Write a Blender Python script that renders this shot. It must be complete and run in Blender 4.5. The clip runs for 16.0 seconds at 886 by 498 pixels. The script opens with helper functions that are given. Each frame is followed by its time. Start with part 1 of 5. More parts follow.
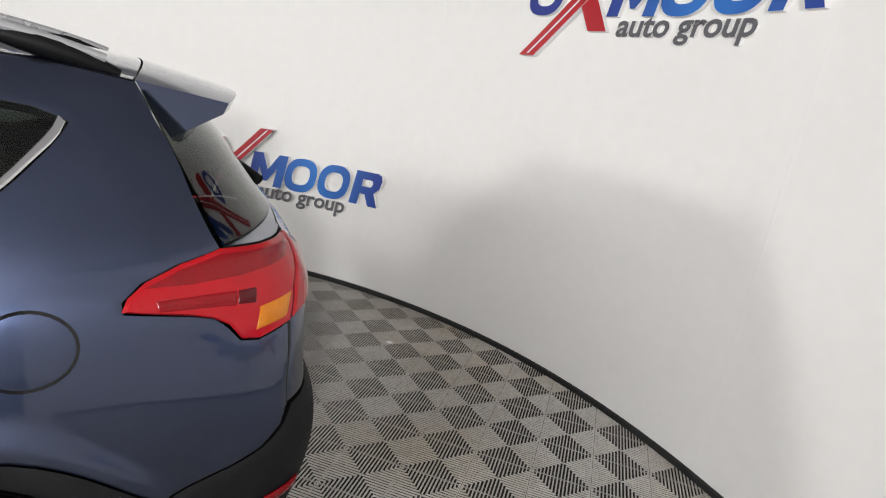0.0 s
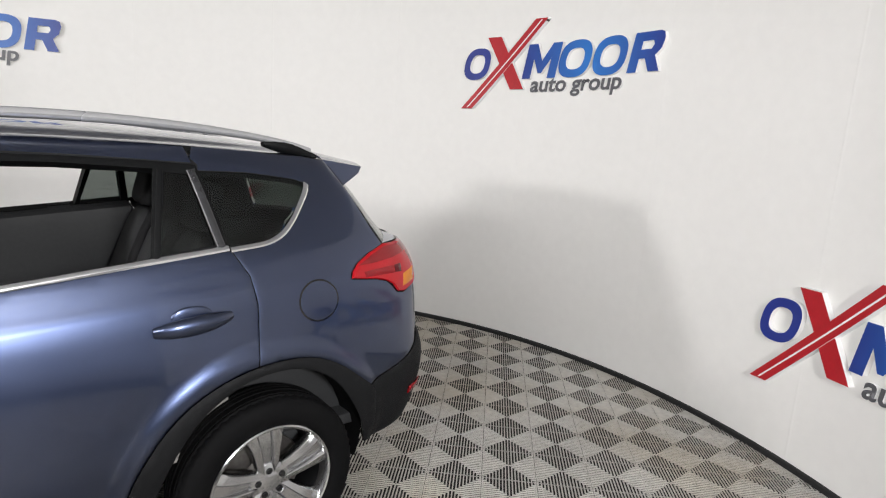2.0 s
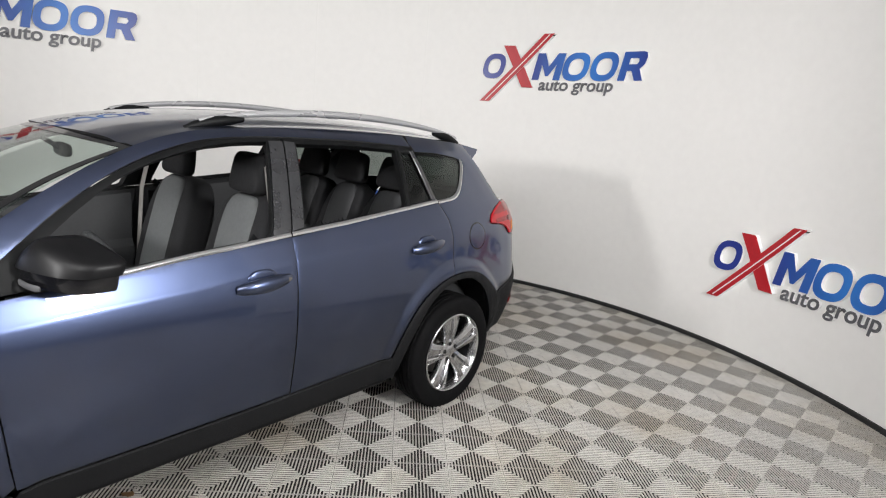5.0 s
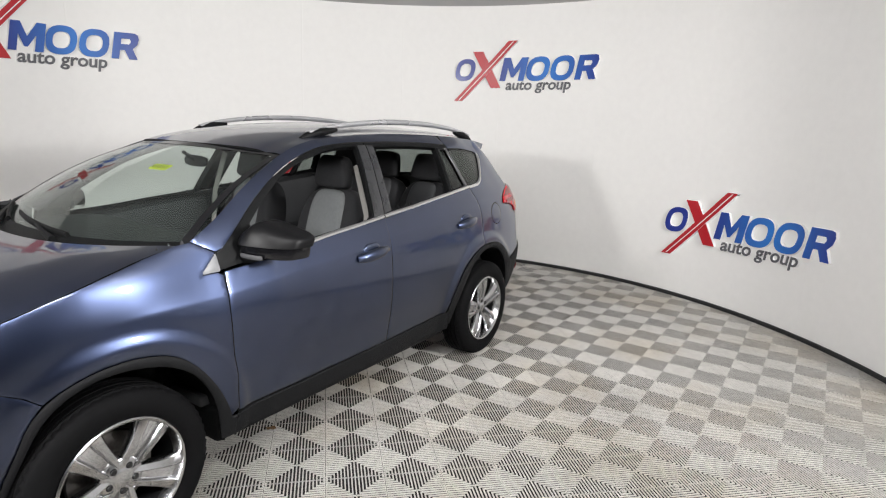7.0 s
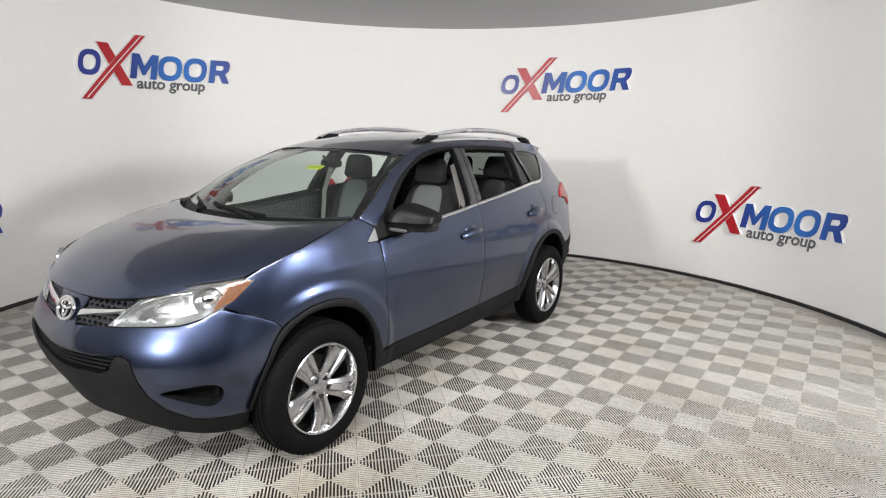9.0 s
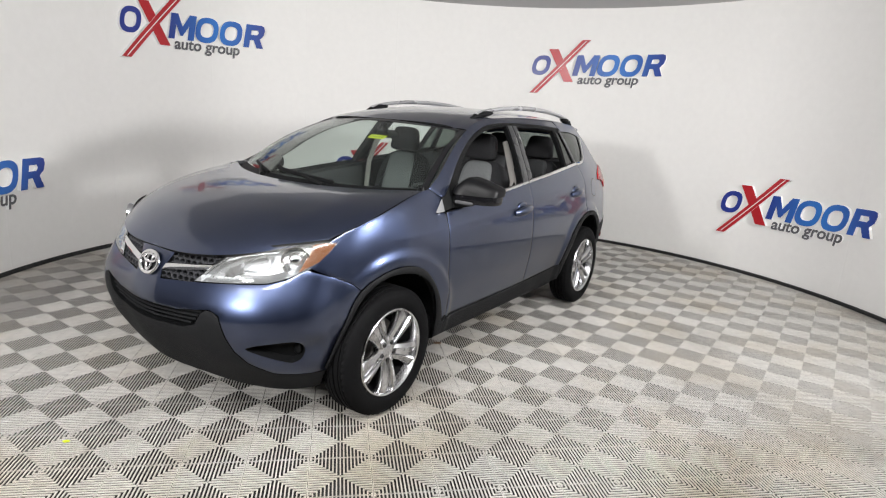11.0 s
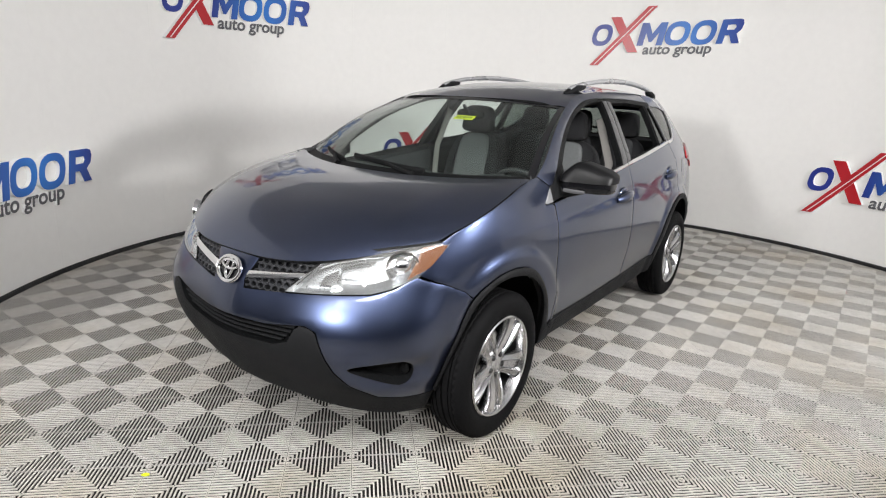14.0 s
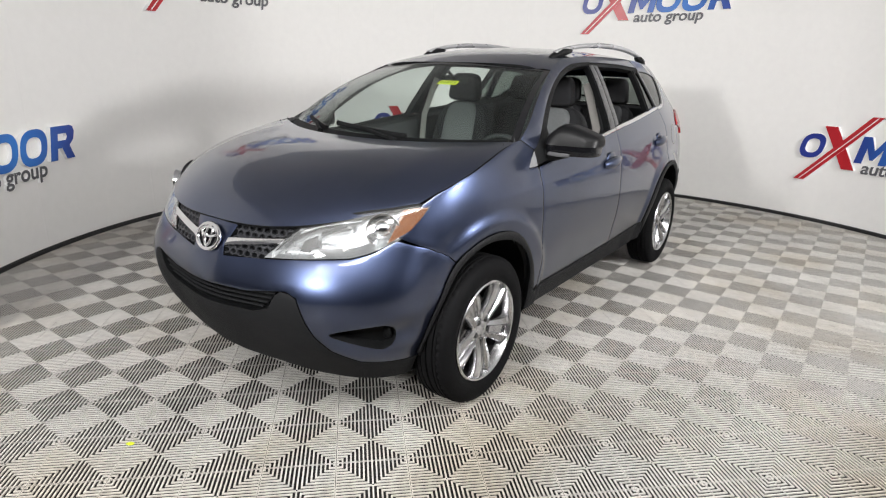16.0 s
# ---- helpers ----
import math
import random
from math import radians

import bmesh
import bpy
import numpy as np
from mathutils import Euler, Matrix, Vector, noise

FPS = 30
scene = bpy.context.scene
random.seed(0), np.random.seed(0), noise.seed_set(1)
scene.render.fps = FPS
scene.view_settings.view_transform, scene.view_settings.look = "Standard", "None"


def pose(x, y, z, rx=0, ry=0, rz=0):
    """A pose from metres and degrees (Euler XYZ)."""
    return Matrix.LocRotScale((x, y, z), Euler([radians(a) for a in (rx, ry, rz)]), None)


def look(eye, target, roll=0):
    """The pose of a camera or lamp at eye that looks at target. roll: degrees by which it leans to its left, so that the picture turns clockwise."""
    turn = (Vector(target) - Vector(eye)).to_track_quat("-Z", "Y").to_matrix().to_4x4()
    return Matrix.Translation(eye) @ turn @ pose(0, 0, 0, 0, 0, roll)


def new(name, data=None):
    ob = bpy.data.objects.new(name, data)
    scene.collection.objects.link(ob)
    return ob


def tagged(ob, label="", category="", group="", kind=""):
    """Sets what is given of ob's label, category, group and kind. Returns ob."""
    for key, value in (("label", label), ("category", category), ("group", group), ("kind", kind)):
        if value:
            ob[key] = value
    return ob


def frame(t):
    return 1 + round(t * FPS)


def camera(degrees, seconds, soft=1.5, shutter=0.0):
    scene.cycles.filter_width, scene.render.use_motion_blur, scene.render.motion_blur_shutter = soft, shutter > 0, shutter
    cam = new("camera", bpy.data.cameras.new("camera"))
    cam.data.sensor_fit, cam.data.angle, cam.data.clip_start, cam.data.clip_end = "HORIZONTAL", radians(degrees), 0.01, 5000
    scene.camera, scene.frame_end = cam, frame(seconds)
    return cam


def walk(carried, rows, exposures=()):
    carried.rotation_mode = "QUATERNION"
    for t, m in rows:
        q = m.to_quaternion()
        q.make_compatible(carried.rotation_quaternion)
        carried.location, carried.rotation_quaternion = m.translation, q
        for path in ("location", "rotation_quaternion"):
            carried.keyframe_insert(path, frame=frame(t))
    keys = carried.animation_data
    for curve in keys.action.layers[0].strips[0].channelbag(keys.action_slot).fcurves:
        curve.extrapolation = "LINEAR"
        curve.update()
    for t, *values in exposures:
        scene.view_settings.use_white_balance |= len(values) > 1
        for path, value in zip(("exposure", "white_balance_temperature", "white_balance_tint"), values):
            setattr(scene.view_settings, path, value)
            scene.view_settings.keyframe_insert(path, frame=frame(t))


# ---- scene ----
from mathutils.geometry import delaunay_2d_cdt

cam = camera(74.8, 16.0, soft=1.15)
PATH = [
    (0, (4.746, 1.42, 1.638), (4.277, 3.295, 1.123), 9.6),
    (0.5, (4.761, 1.12, 1.65), (4.375, 3.042, 1.257), 5.3),
    (1, (4.639, 0.786, 1.647), (4.358, 2.735, 1.294), 6.2),
    (1.5, (4.502, 0.433, 1.663), (4.322, 2.396, 1.327), 5.5),
    (2, (4.401, 0.09, 1.666), (4.244, 2.05, 1.297), 3.7),
    (2.5, (4.119, -0.079, 1.65), (3.998, 1.877, 1.252), 4.0),
    (3, (3.862, -0.233, 1.651), (3.783, 1.721, 1.228), 3.5),
    (3.5, (3.766, -0.536, 1.627), (3.721, 1.415, 1.187), 2.4),
    (3.7, (3.727, -0.643, 1.635), (3.696, 1.31, 1.207), 2.9),
    (5.8, (2.982, -1.553, 1.682), (3.252, 0.383, 1.257), 3.5),
    (6, (2.906, -1.64, 1.641), (3.191, 0.298, 1.237), 2.5),
    (6.5, (2.653, -1.797, 1.648), (2.992, 0.129, 1.228), 2.1),
    (7, (2.512, -1.95, 1.677), (2.908, -0.037, 1.252), 2.3),
    (7.5, (2.415, -2.224, 1.651), (2.801, -0.301, 1.263), 2.1),
    (8, (2.279, -2.44, 1.639), (2.592, -0.498, 1.279), 0.4),
    (8.5, (2.055, -2.601, 1.628), (2.362, -0.662, 1.249), -0.4),
    (9, (1.895, -2.699, 1.629), (2.236, -0.766, 1.242), 0.9),
    (9.2, (1.883, -2.803, 1.59), (2.243, -0.877, 1.191), 1.6),
    (11.3, (1.458, -2.693, 1.593), (1.821, -0.782, 1.13), 4.0),
    (11.5, (1.456, -2.675, 1.588), (1.817, -0.765, 1.116), 3.5),
    (12, (1.474, -2.541, 1.575), (1.76, -0.632, 1.051), 1.1),
    (12.5, (1.518, -2.425, 1.542), (1.745, -0.517, 0.987), -0.6),
    (13, (1.446, -2.354, 1.556), (1.702, -0.454, 0.985), 0.1),
    (13.5, (1.283, -2.3, 1.574), (1.577, -0.401, 1.02), 1.9),
    (14, (1.144, -2.234, 1.559), (1.43, -0.326, 1.031), 2.4),
    (14.5, (1.151, -2.221, 1.548), (1.443, -0.313, 1.022), 2.2),
    (15, (1.191, -2.227, 1.529), (1.483, -0.323, 0.99), 1.8),
    (15.5, (1.202, -2.232, 1.508), (1.49, -0.338, 0.934), 1.7),
    (16, (1.21, -2.236, 1.49), (1.505, -0.349, 0.895), 1.5),
]
walk(cam, [(t, look(eye, target, roll)) for t, eye, target, roll in PATH])

# ---- light ----
world = bpy.data.worlds.new("world")
scene.world = world
world.use_nodes = True
world.node_tree.nodes["Background"].inputs[0].default_value = (0.9, 0.95, 1.0, 1)
world.node_tree.nodes["Background"].inputs[1].default_value = 0.05
CENTRE, RADIUS, TOP = (2.539, 1.710), 3.90, 3.05


def lamp(name, eye, target, sx, sy, power, colour=(1, 0.988, 0.982)):
    data = bpy.data.lights.new(name, "AREA")
    data.shape, data.size, data.size_y, data.energy, data.color = "ELLIPSE", sx, sy, power, colour
    ob = new(name, data)
    ob.matrix_world = look(eye, target)
    return tagged(ob, kind="structure")


# unseen: a wide fill added overhead, then two small lamps set by their highlights
LAMPS = [((1.7, -2.1, 2.99), (1.0, 2.8, 1.3), 4.6, .9, 280), ((-1.9, -3.0, 2.40), (3.6, 3.2, 2.0), .55, .55, 225), ((6.02, -1.55, 2.32), (.8, 3.0, 1.7), .50, .50, 192)]
for eye, target, sx, sy, power in LAMPS:
    lamp("unseen_lamp", eye, target, sx, sy, power)
scene.view_settings.exposure = -0.01


# ---- materials ----
def nodes_of(name):
    m = bpy.data.materials.new(name)
    m.use_nodes = True
    return m, m.node_tree.nodes, m.node_tree.links, m.node_tree.nodes["Principled BSDF"]


def mat(name, colour, rough=.5, metal=0.0, coat=0.0, vary=.12, scale=3.0, fine=60.0, bump=0.0, bump_scale=300.0, rough_vary=.08, random_vary=0.0, spec=.5, placed=False, stain=None):
    """A surface with colour variation at two scales, roughness variation and fine relief."""
    m, nodes, links, b = nodes_of(name)
    b.inputs["Metallic"].default_value, b.inputs["Coat Weight"].default_value, b.inputs["Specular IOR Level"].default_value = metal, coat, spec
    b.inputs["Coat Roughness"].default_value = .03
    co = nodes.new("ShaderNodeTexCoord")
    n1, n2 = nodes.new("ShaderNodeTexNoise"), nodes.new("ShaderNodeTexNoise")
    n1.inputs["Scale"].default_value, n1.inputs["Detail"].default_value = scale, 5
    n2.inputs["Scale"].default_value, n2.inputs["Detail"].default_value = fine, 3
    add = nodes.new("ShaderNodeMath")
    add.operation = "ADD"
    where = nodes.new("ShaderNodeNewGeometry").outputs["Position"] if placed else co.outputs["Object"]
    for n in (n1, n2):
        links.new(where, n.inputs["Vector"])
    links.new(n1.outputs["Fac"], add.inputs[0])
    links.new(n2.outputs["Fac"], add.inputs[1])
    last = add.outputs[0]
    if random_vary:
        info, mul, plus = nodes.new("ShaderNodeObjectInfo"), nodes.new("ShaderNodeMath"), nodes.new("ShaderNodeMath")
        mul.operation, plus.operation = "MULTIPLY", "ADD"
        mul.inputs[1].default_value = random_vary
        links.new(info.outputs["Random"], mul.inputs[0])
        links.new(mul.outputs[0], plus.inputs[0])
        links.new(last, plus.inputs[1])
        last = plus.outputs[0]
    ramp = nodes.new("ShaderNodeMapRange")
    ramp.inputs["From Min"].default_value, ramp.inputs["From Max"].default_value = .6, 1.4
    ramp.inputs["To Min"].default_value, ramp.inputs["To Max"].default_value = 1 - vary, 1 + vary
    links.new(last, ramp.inputs["Value"])
    mix = nodes.new("ShaderNodeMix")
    mix.data_type, mix.blend_type = "RGBA", "MULTIPLY"
    mix.inputs["Factor"].default_value = 1
    mix.inputs["A"].default_value = (*colour, 1)
    links.new(ramp.outputs[0], mix.inputs["B"])
    tint = mix.outputs["Result"]
    if stain:
        # broad dirty patches with broken edges
        n4, cut, soil = nodes.new("ShaderNodeTexNoise"), nodes.new("ShaderNodeMapRange"), nodes.new("ShaderNodeMix")
        n4.inputs["Scale"].default_value, n4.inputs["Detail"].default_value, n4.inputs["Roughness"].default_value = .85, 7, .62
        cut.inputs["From Min"].default_value, cut.inputs["From Max"].default_value = .47, .68
        soil.data_type, soil.blend_type = "RGBA", "MULTIPLY"
        soil.inputs["B"].default_value = (*stain, 1)
        links.new(where, n4.inputs["Vector"])
        links.new(n4.outputs["Fac"], cut.inputs["Value"])
        links.new(cut.outputs[0], soil.inputs["Factor"])
        links.new(tint, soil.inputs["A"])
        tint = soil.outputs["Result"]
    links.new(tint, b.inputs["Base Color"])
    r = nodes.new("ShaderNodeMapRange")
    r.inputs["From Min"].default_value, r.inputs["From Max"].default_value = .3, .7
    r.inputs["To Min"].default_value, r.inputs["To Max"].default_value = max(rough - rough_vary, .02), min(rough + rough_vary, 1)
    links.new(n1.outputs["Fac"], r.inputs["Value"])
    links.new(r.outputs[0], b.inputs["Roughness"])
    if bump:
        n3, bp = nodes.new("ShaderNodeTexNoise"), nodes.new("ShaderNodeBump")
        n3.inputs["Scale"].default_value, n3.inputs["Detail"].default_value = bump_scale, 4
        bp.inputs["Strength"].default_value, bp.inputs["Distance"].default_value = bump, .002
        links.new(co.outputs["Object"], n3.inputs["Vector"])
        links.new(n3.outputs["Fac"], bp.inputs["Height"])
        links.new(bp.outputs["Normal"], b.inputs["Normal"])
    return m


def glass(name, tint, gloss=1.0, haze=0.0):
    """A thin pane: tinted clear with a mirror's share at glancing angles."""
    m = bpy.data.materials.new(name)
    m.use_nodes = True
    nodes, links = m.node_tree.nodes, m.node_tree.links
    nodes.clear()
    out, mix, clear, shine, face, power, share = (nodes.new("ShaderNode" + k) for k in ("OutputMaterial", "MixShader", "BsdfTransparent", "BsdfGlossy", "LayerWeight", "Math", "Math"))
    clear.inputs["Color"].default_value = (*tint, 1)
    shine.inputs["Roughness"].default_value = .02
    shine.inputs["Color"].default_value = (gloss, gloss, gloss, 1)
    power.operation, share.operation = "POWER", "MULTIPLY_ADD"
    power.inputs[1].default_value = 5
    share.inputs[1].default_value, share.inputs[2].default_value = .8, .035
    face.inputs["Blend"].default_value = .5
    links.new(face.outputs["Facing"], power.inputs[0])
    links.new(power.outputs[0], share.inputs[0])
    links.new(share.outputs[0], mix.inputs[0])
    if haze:
        # aged plastic scatters a little
        blur, milk = nodes.new("ShaderNodeMixShader"), nodes.new("ShaderNodeBsdfDiffuse")
        milk.inputs["Color"].default_value = (.80, .80, .78, 1)
        blur.inputs[0].default_value = haze
        links.new(clear.outputs[0], blur.inputs[1])
        links.new(milk.outputs[0], blur.inputs[2])
        links.new(blur.outputs[0], mix.inputs[1])
    else:
        links.new(clear.outputs[0], mix.inputs[1])
    links.new(shine.outputs[0], mix.inputs[2])
    links.new(mix.outputs[0], out.inputs["Surface"])
    return m


def car_paint(name, colour, deep):
    """Metallic paint under clear coat: flakes, and a slight cloudiness."""
    m, nodes, links, b = nodes_of(name)
    co, flakes, cloud = nodes.new("ShaderNodeTexCoord"), nodes.new("ShaderNodeTexVoronoi"), nodes.new("ShaderNodeTexNoise")
    flakes.inputs["Scale"].default_value, cloud.inputs["Scale"].default_value = 1400, 2.5
    mix, add = nodes.new("ShaderNodeMix"), nodes.new("ShaderNodeMath")
    mix.data_type = "RGBA"
    mix.inputs["A"].default_value, mix.inputs["B"].default_value = (*deep, 1), (*colour, 1)
    for n in (flakes, cloud):
        links.new(co.outputs["Object"], n.inputs["Vector"])
    add.operation = "MULTIPLY_ADD"
    add.inputs[1].default_value = .5
    links.new(flakes.outputs["Color"], add.inputs[0])
    links.new(cloud.outputs["Fac"], add.inputs[2])
    links.new(add.outputs[0], mix.inputs["Factor"])
    links.new(mix.outputs["Result"], b.inputs["Base Color"])
    rough = nodes.new("ShaderNodeMapRange")
    rough.inputs["To Min"].default_value, rough.inputs["To Max"].default_value = .29, .35
    links.new(cloud.outputs["Fac"], rough.inputs["Value"])
    links.new(rough.outputs[0], b.inputs["Roughness"])
    b.inputs["Metallic"].default_value = 1.0
    b.inputs["Coat Weight"].default_value, b.inputs["Coat Roughness"].default_value, b.inputs["Coat IOR"].default_value = 1, .025, 1.5
    # a film of dust and dried drops dulls the coat here and there
    dust, cut = nodes.new("ShaderNodeTexNoise"), nodes.new("ShaderNodeMapRange")
    dust.inputs["Scale"].default_value, dust.inputs["Detail"].default_value, dust.inputs["Roughness"].default_value = 9, 8, .75
    cut.inputs["From Min"].default_value, cut.inputs["From Max"].default_value = .50, .75
    cut.inputs["To Min"].default_value, cut.inputs["To Max"].default_value = .012, .038
    links.new(co.outputs["Object"], dust.inputs["Vector"])
    links.new(dust.outputs["Fac"], cut.inputs["Value"])
    links.new(cut.outputs[0], b.inputs["Coat Roughness"])
    return m


M_WALL = mat("white_wall_paint", (.80, .79, .77), .55, vary=.025, scale=.7, fine=14, bump=.08, bump_scale=120)
# light grey for unseen walls, added to brighten reflections in the car doors
M_HALL_EAST = mat("door_bounce_grey", (.52, .52, .52), .7, vary=.06, scale=.7, fine=14)
M_HALL = mat("dark_hall_paint", (.085, .085, .088), .7, vary=.06, scale=.7, fine=14)
M_STRIP = mat("grey_mirror_strip", (.07, .07, .073), .5, vary=.06, spec=.2)
M_CORNER = mat("grey_gloss_corner", (.19, .193, .20), .4, coat=.4, vary=.06)
M_MESH = mat("grille_mesh_grey", (.030, .031, .035), .35, vary=.1)
M_CAP = mat("satin_black_cap", (.006, .006, .0065), .34, vary=.1, spec=.12)
M_EDGE = mat("white_foam", (.82, .82, .82), .7, vary=.03)
M_BASE = mat("black_rubber_base", (.012, .012, .013), .6, vary=.3)
M_CEIL = mat("ceiling_paint", (.50, .50, .505), .8, vary=.03, scale=1)
# near-black base colour stands in for shade between the floor ribs
M_SLAB = mat("gap_shade_black", (.008, .0077, .0072), .9, vary=.3)
M_TILE = mat("grey_rib_plastic", (.445, .431, .404), .45, vary=.24, scale=1.1, fine=26, rough_vary=.12, random_vary=.12, bump=.15, bump_scale=500, placed=True, stain=(.88, .82, .73))
M_PAINT = car_paint("blue_metallic_paint", (.063, .081, .148), (.040, .052, .095))
M_BLACK = mat("black_plastic", (.0045, .0048, .0052), .5, vary=.15, bump=.25, bump_scale=900, spec=.15)
M_GLOSS = mat("gloss_black", (.005, .005, .006), .12, vary=.1, coat=.3, spec=.4)
M_CLAD = mat("grey_black_cladding", (.0095, .0098, .0107), .6, vary=.12, bump=.3, bump_scale=1200, spec=.12)
M_PILLAR = mat("satin_pillar_film", (.024, .0245, .027), .30, vary=.30, scale=14, fine=90, coat=.6)
M_TRIM = mat("dark_interior_trim", (.028, .029, .031), .7, vary=.15, bump=.3, bump_scale=700)
M_TRIM_GREY = mat("grey_interior_trim", (.24, .228, .215), .7, vary=.1, bump=.3, bump_scale=700)
M_HEADLINER = mat("grey_headliner", (.33, .33, .32), .9, vary=.06, bump=.3, bump_scale=900)
M_SEAT_BLACK = mat("black_seat_fabric", (.009, .009, .0105), .85, vary=.2, bump=.5, bump_scale=1500)
M_SEAT_GREY = mat("grey_seat_fabric", (.115, .120, .122), .9, vary=.12, bump=.5, bump_scale=1500)
M_WHEEL = mat("bright_wheel_cover", (.56, .56, .57), .22, metal=1, vary=.06, rough_vary=.05)
M_CHROME = mat("chrome", (.82, .82, .83), .09, metal=1, vary=.04, rough_vary=.05)
M_SILVER = mat("silver_rail_paint", (.50, .50, .51), .30, metal=.5, vary=.05)
M_RUBBER = mat("tyre_rubber", (.0042, .0042, .0046), .72, spec=.08, vary=.25, scale=6, bump=.3, bump_scale=500)
M_STEEL = mat("dull_steel", (.16, .15, .14), .45, metal=.8, vary=.3)
M_RED = mat("red_lens", (.36, .005, .010), .12, coat=.5, spec=.2, vary=.12, scale=14, fine=160)
M_RED_DARK = mat("dark_red_lens", (.20, .003, .006), .15, coat=.5, spec=.2, vary=.2, scale=20, fine=200)
M_RED_BLACK = mat("deep_red_lens", (.07, .002, .004), .15, coat=.5, spec=.2, vary=.2, scale=20, fine=200)
M_AMBER_TAIL = mat("bright_amber_lens", (.50, .16, .006), .15, coat=.5, spec=.2, vary=.12, scale=20, fine=200)
M_AMBER = mat("amber_lens", (.135, .043, .008), .15, coat=.5, spec=.2, vary=.12, scale=20, fine=200)
M_REFLECT = mat("lamp_reflector", (.80, .81, .83), .16, metal=1, vary=.08, scale=20, fine=120)
M_FACET = mat("faceted_lamp_grey", (.42, .43, .44), .32, metal=.7, vary=.55, scale=60, fine=220, bump=.6, bump_scale=160)
M_LAMP_GREY = mat("lamp_housing_grey", (.36, .37, .38), .30, metal=.85, vary=.1)
M_LENS = glass("clear_lens", (.96, .97, .97), haze=.05)
M_GLASS = glass("windscreen_glass", (.85, .91, .88))
M_TINT = glass("privacy_glass", (.44, .47, .455))
M_BLUE = mat("blue_letter_face", (.018, .034, .24), .35, vary=.1)
M_LOGO_RED = mat("red_letter_face", (.42, .012, .02), .35, vary=.1)
M_GREY_TEXT = mat("grey_letter_face", (.10, .10, .11), .4, vary=.1)
M_WHITE = mat("white_stripe", (.82, .82, .82), .5, vary=.03)
M_YELLOW = mat("yellow_tag", (.62, .70, .02), .5, vary=.05)
M_LEAF = mat("dry_leaf_brown", (.16, .09, .04), .7, vary=.2, scale=40)
M_INK = mat("dark_ink", (.16, .19, .02), .6, vary=.1)


def blue_fade():
    """Blue letter faces that run from deep blue at both ends to light blue in the middle."""
    m, nodes, links, b = nodes_of("blue_fade_letter_face")
    co, sep, ramp = nodes.new("ShaderNodeTexCoord"), nodes.new("ShaderNodeSeparateXYZ"), nodes.new("ShaderNodeValToRGB")
    links.new(co.outputs["UV"], sep.inputs[0])
    links.new(sep.outputs[0], ramp.inputs[0])
    e = ramp.color_ramp.elements
    e[0].position, e[0].color = 0.0, (.016, .030, .22, 1)
    e[1].position, e[1].color = 1.0, (.018, .034, .24, 1)
    mid = e.new(.5)
    mid.color = (.025, .17, .55, 1)
    links.new(ramp.outputs[0], b.inputs["Base Color"])
    b.inputs["Roughness"].default_value = .35
    return m


M_FADE = blue_fade()


# ---- mesh helpers ----
def finish(name, bm, material, smooth_deg=40):
    me = bpy.data.meshes.new(name)
    bm.to_mesh(me)
    bm.free()
    for k in (material if isinstance(material, (list, tuple)) else [material]):
        me.materials.append(k)
    if smooth_deg:
        me.shade_smooth()
        me.set_sharp_from_angle(angle=radians(smooth_deg))
    return me


def part(name, bm, material, parent, label="", at=None, smooth_deg=40):
    ob = new(name, bm if isinstance(bm, bpy.types.Mesh) else finish(name, bm, material, smooth_deg))
    ob.parent = parent
    if at is not None:
        ob.matrix_local = at
    if label:
        tagged(ob, label)
    return ob


def structure(name, bm, material, label, category, smooth_deg=40):
    return tagged(new(name, finish(name, bm, material, smooth_deg)), label, category, kind="structure")


def box(bm, lo, hi, bevel=0.0):
    made = bmesh.ops.create_cube(bm, size=1)["verts"]
    for v in made:
        v.co = Vector([lo[i] + (v.co[i] + .5) * (hi[i] - lo[i]) for i in range(3)])
    if bevel:
        edges = list({e for v in made for e in v.link_edges})
        bmesh.ops.bevel(bm, geom=edges, offset=bevel, segments=3, affect="EDGES", profile=.5)
    return made


def grid(bm, rows, close=False):
    """Faces over a table of points."""
    vs = [[bm.verts.new(p) for p in row] for row in rows]
    n = len(vs[0])
    for a, b in zip(vs, vs[1:]):
        for j in range(n if close else n - 1):
            k = (j + 1) % n
            try:
                bm.faces.new((a[j], b[j], b[k], a[k]))
            except ValueError:
                pass
    return vs


def thicken(bm, depth):
    """Gives an open sheet a back and a rim; faces of the back take material slot 1."""
    bm.normal_update()
    front = list(bm.faces)
    rim = [e for e in bm.edges if len(e.link_faces) == 1]
    twin = {v: bm.verts.new(v.co - v.normal * depth) for v in list(bm.verts)}
    for f in front:
        k = bm.faces.new([twin[v] for v in reversed(f.verts)])
        k.material_index = 1
    for e in rim:
        f = e.link_faces[0]
        a, b = e.verts
        vs = list(f.verts)
        if vs[(vs.index(a) + 1) % len(vs)] is not b:
            a, b = b, a
        bm.faces.new((b, a, twin[a], twin[b])).material_index = 1
    return bm


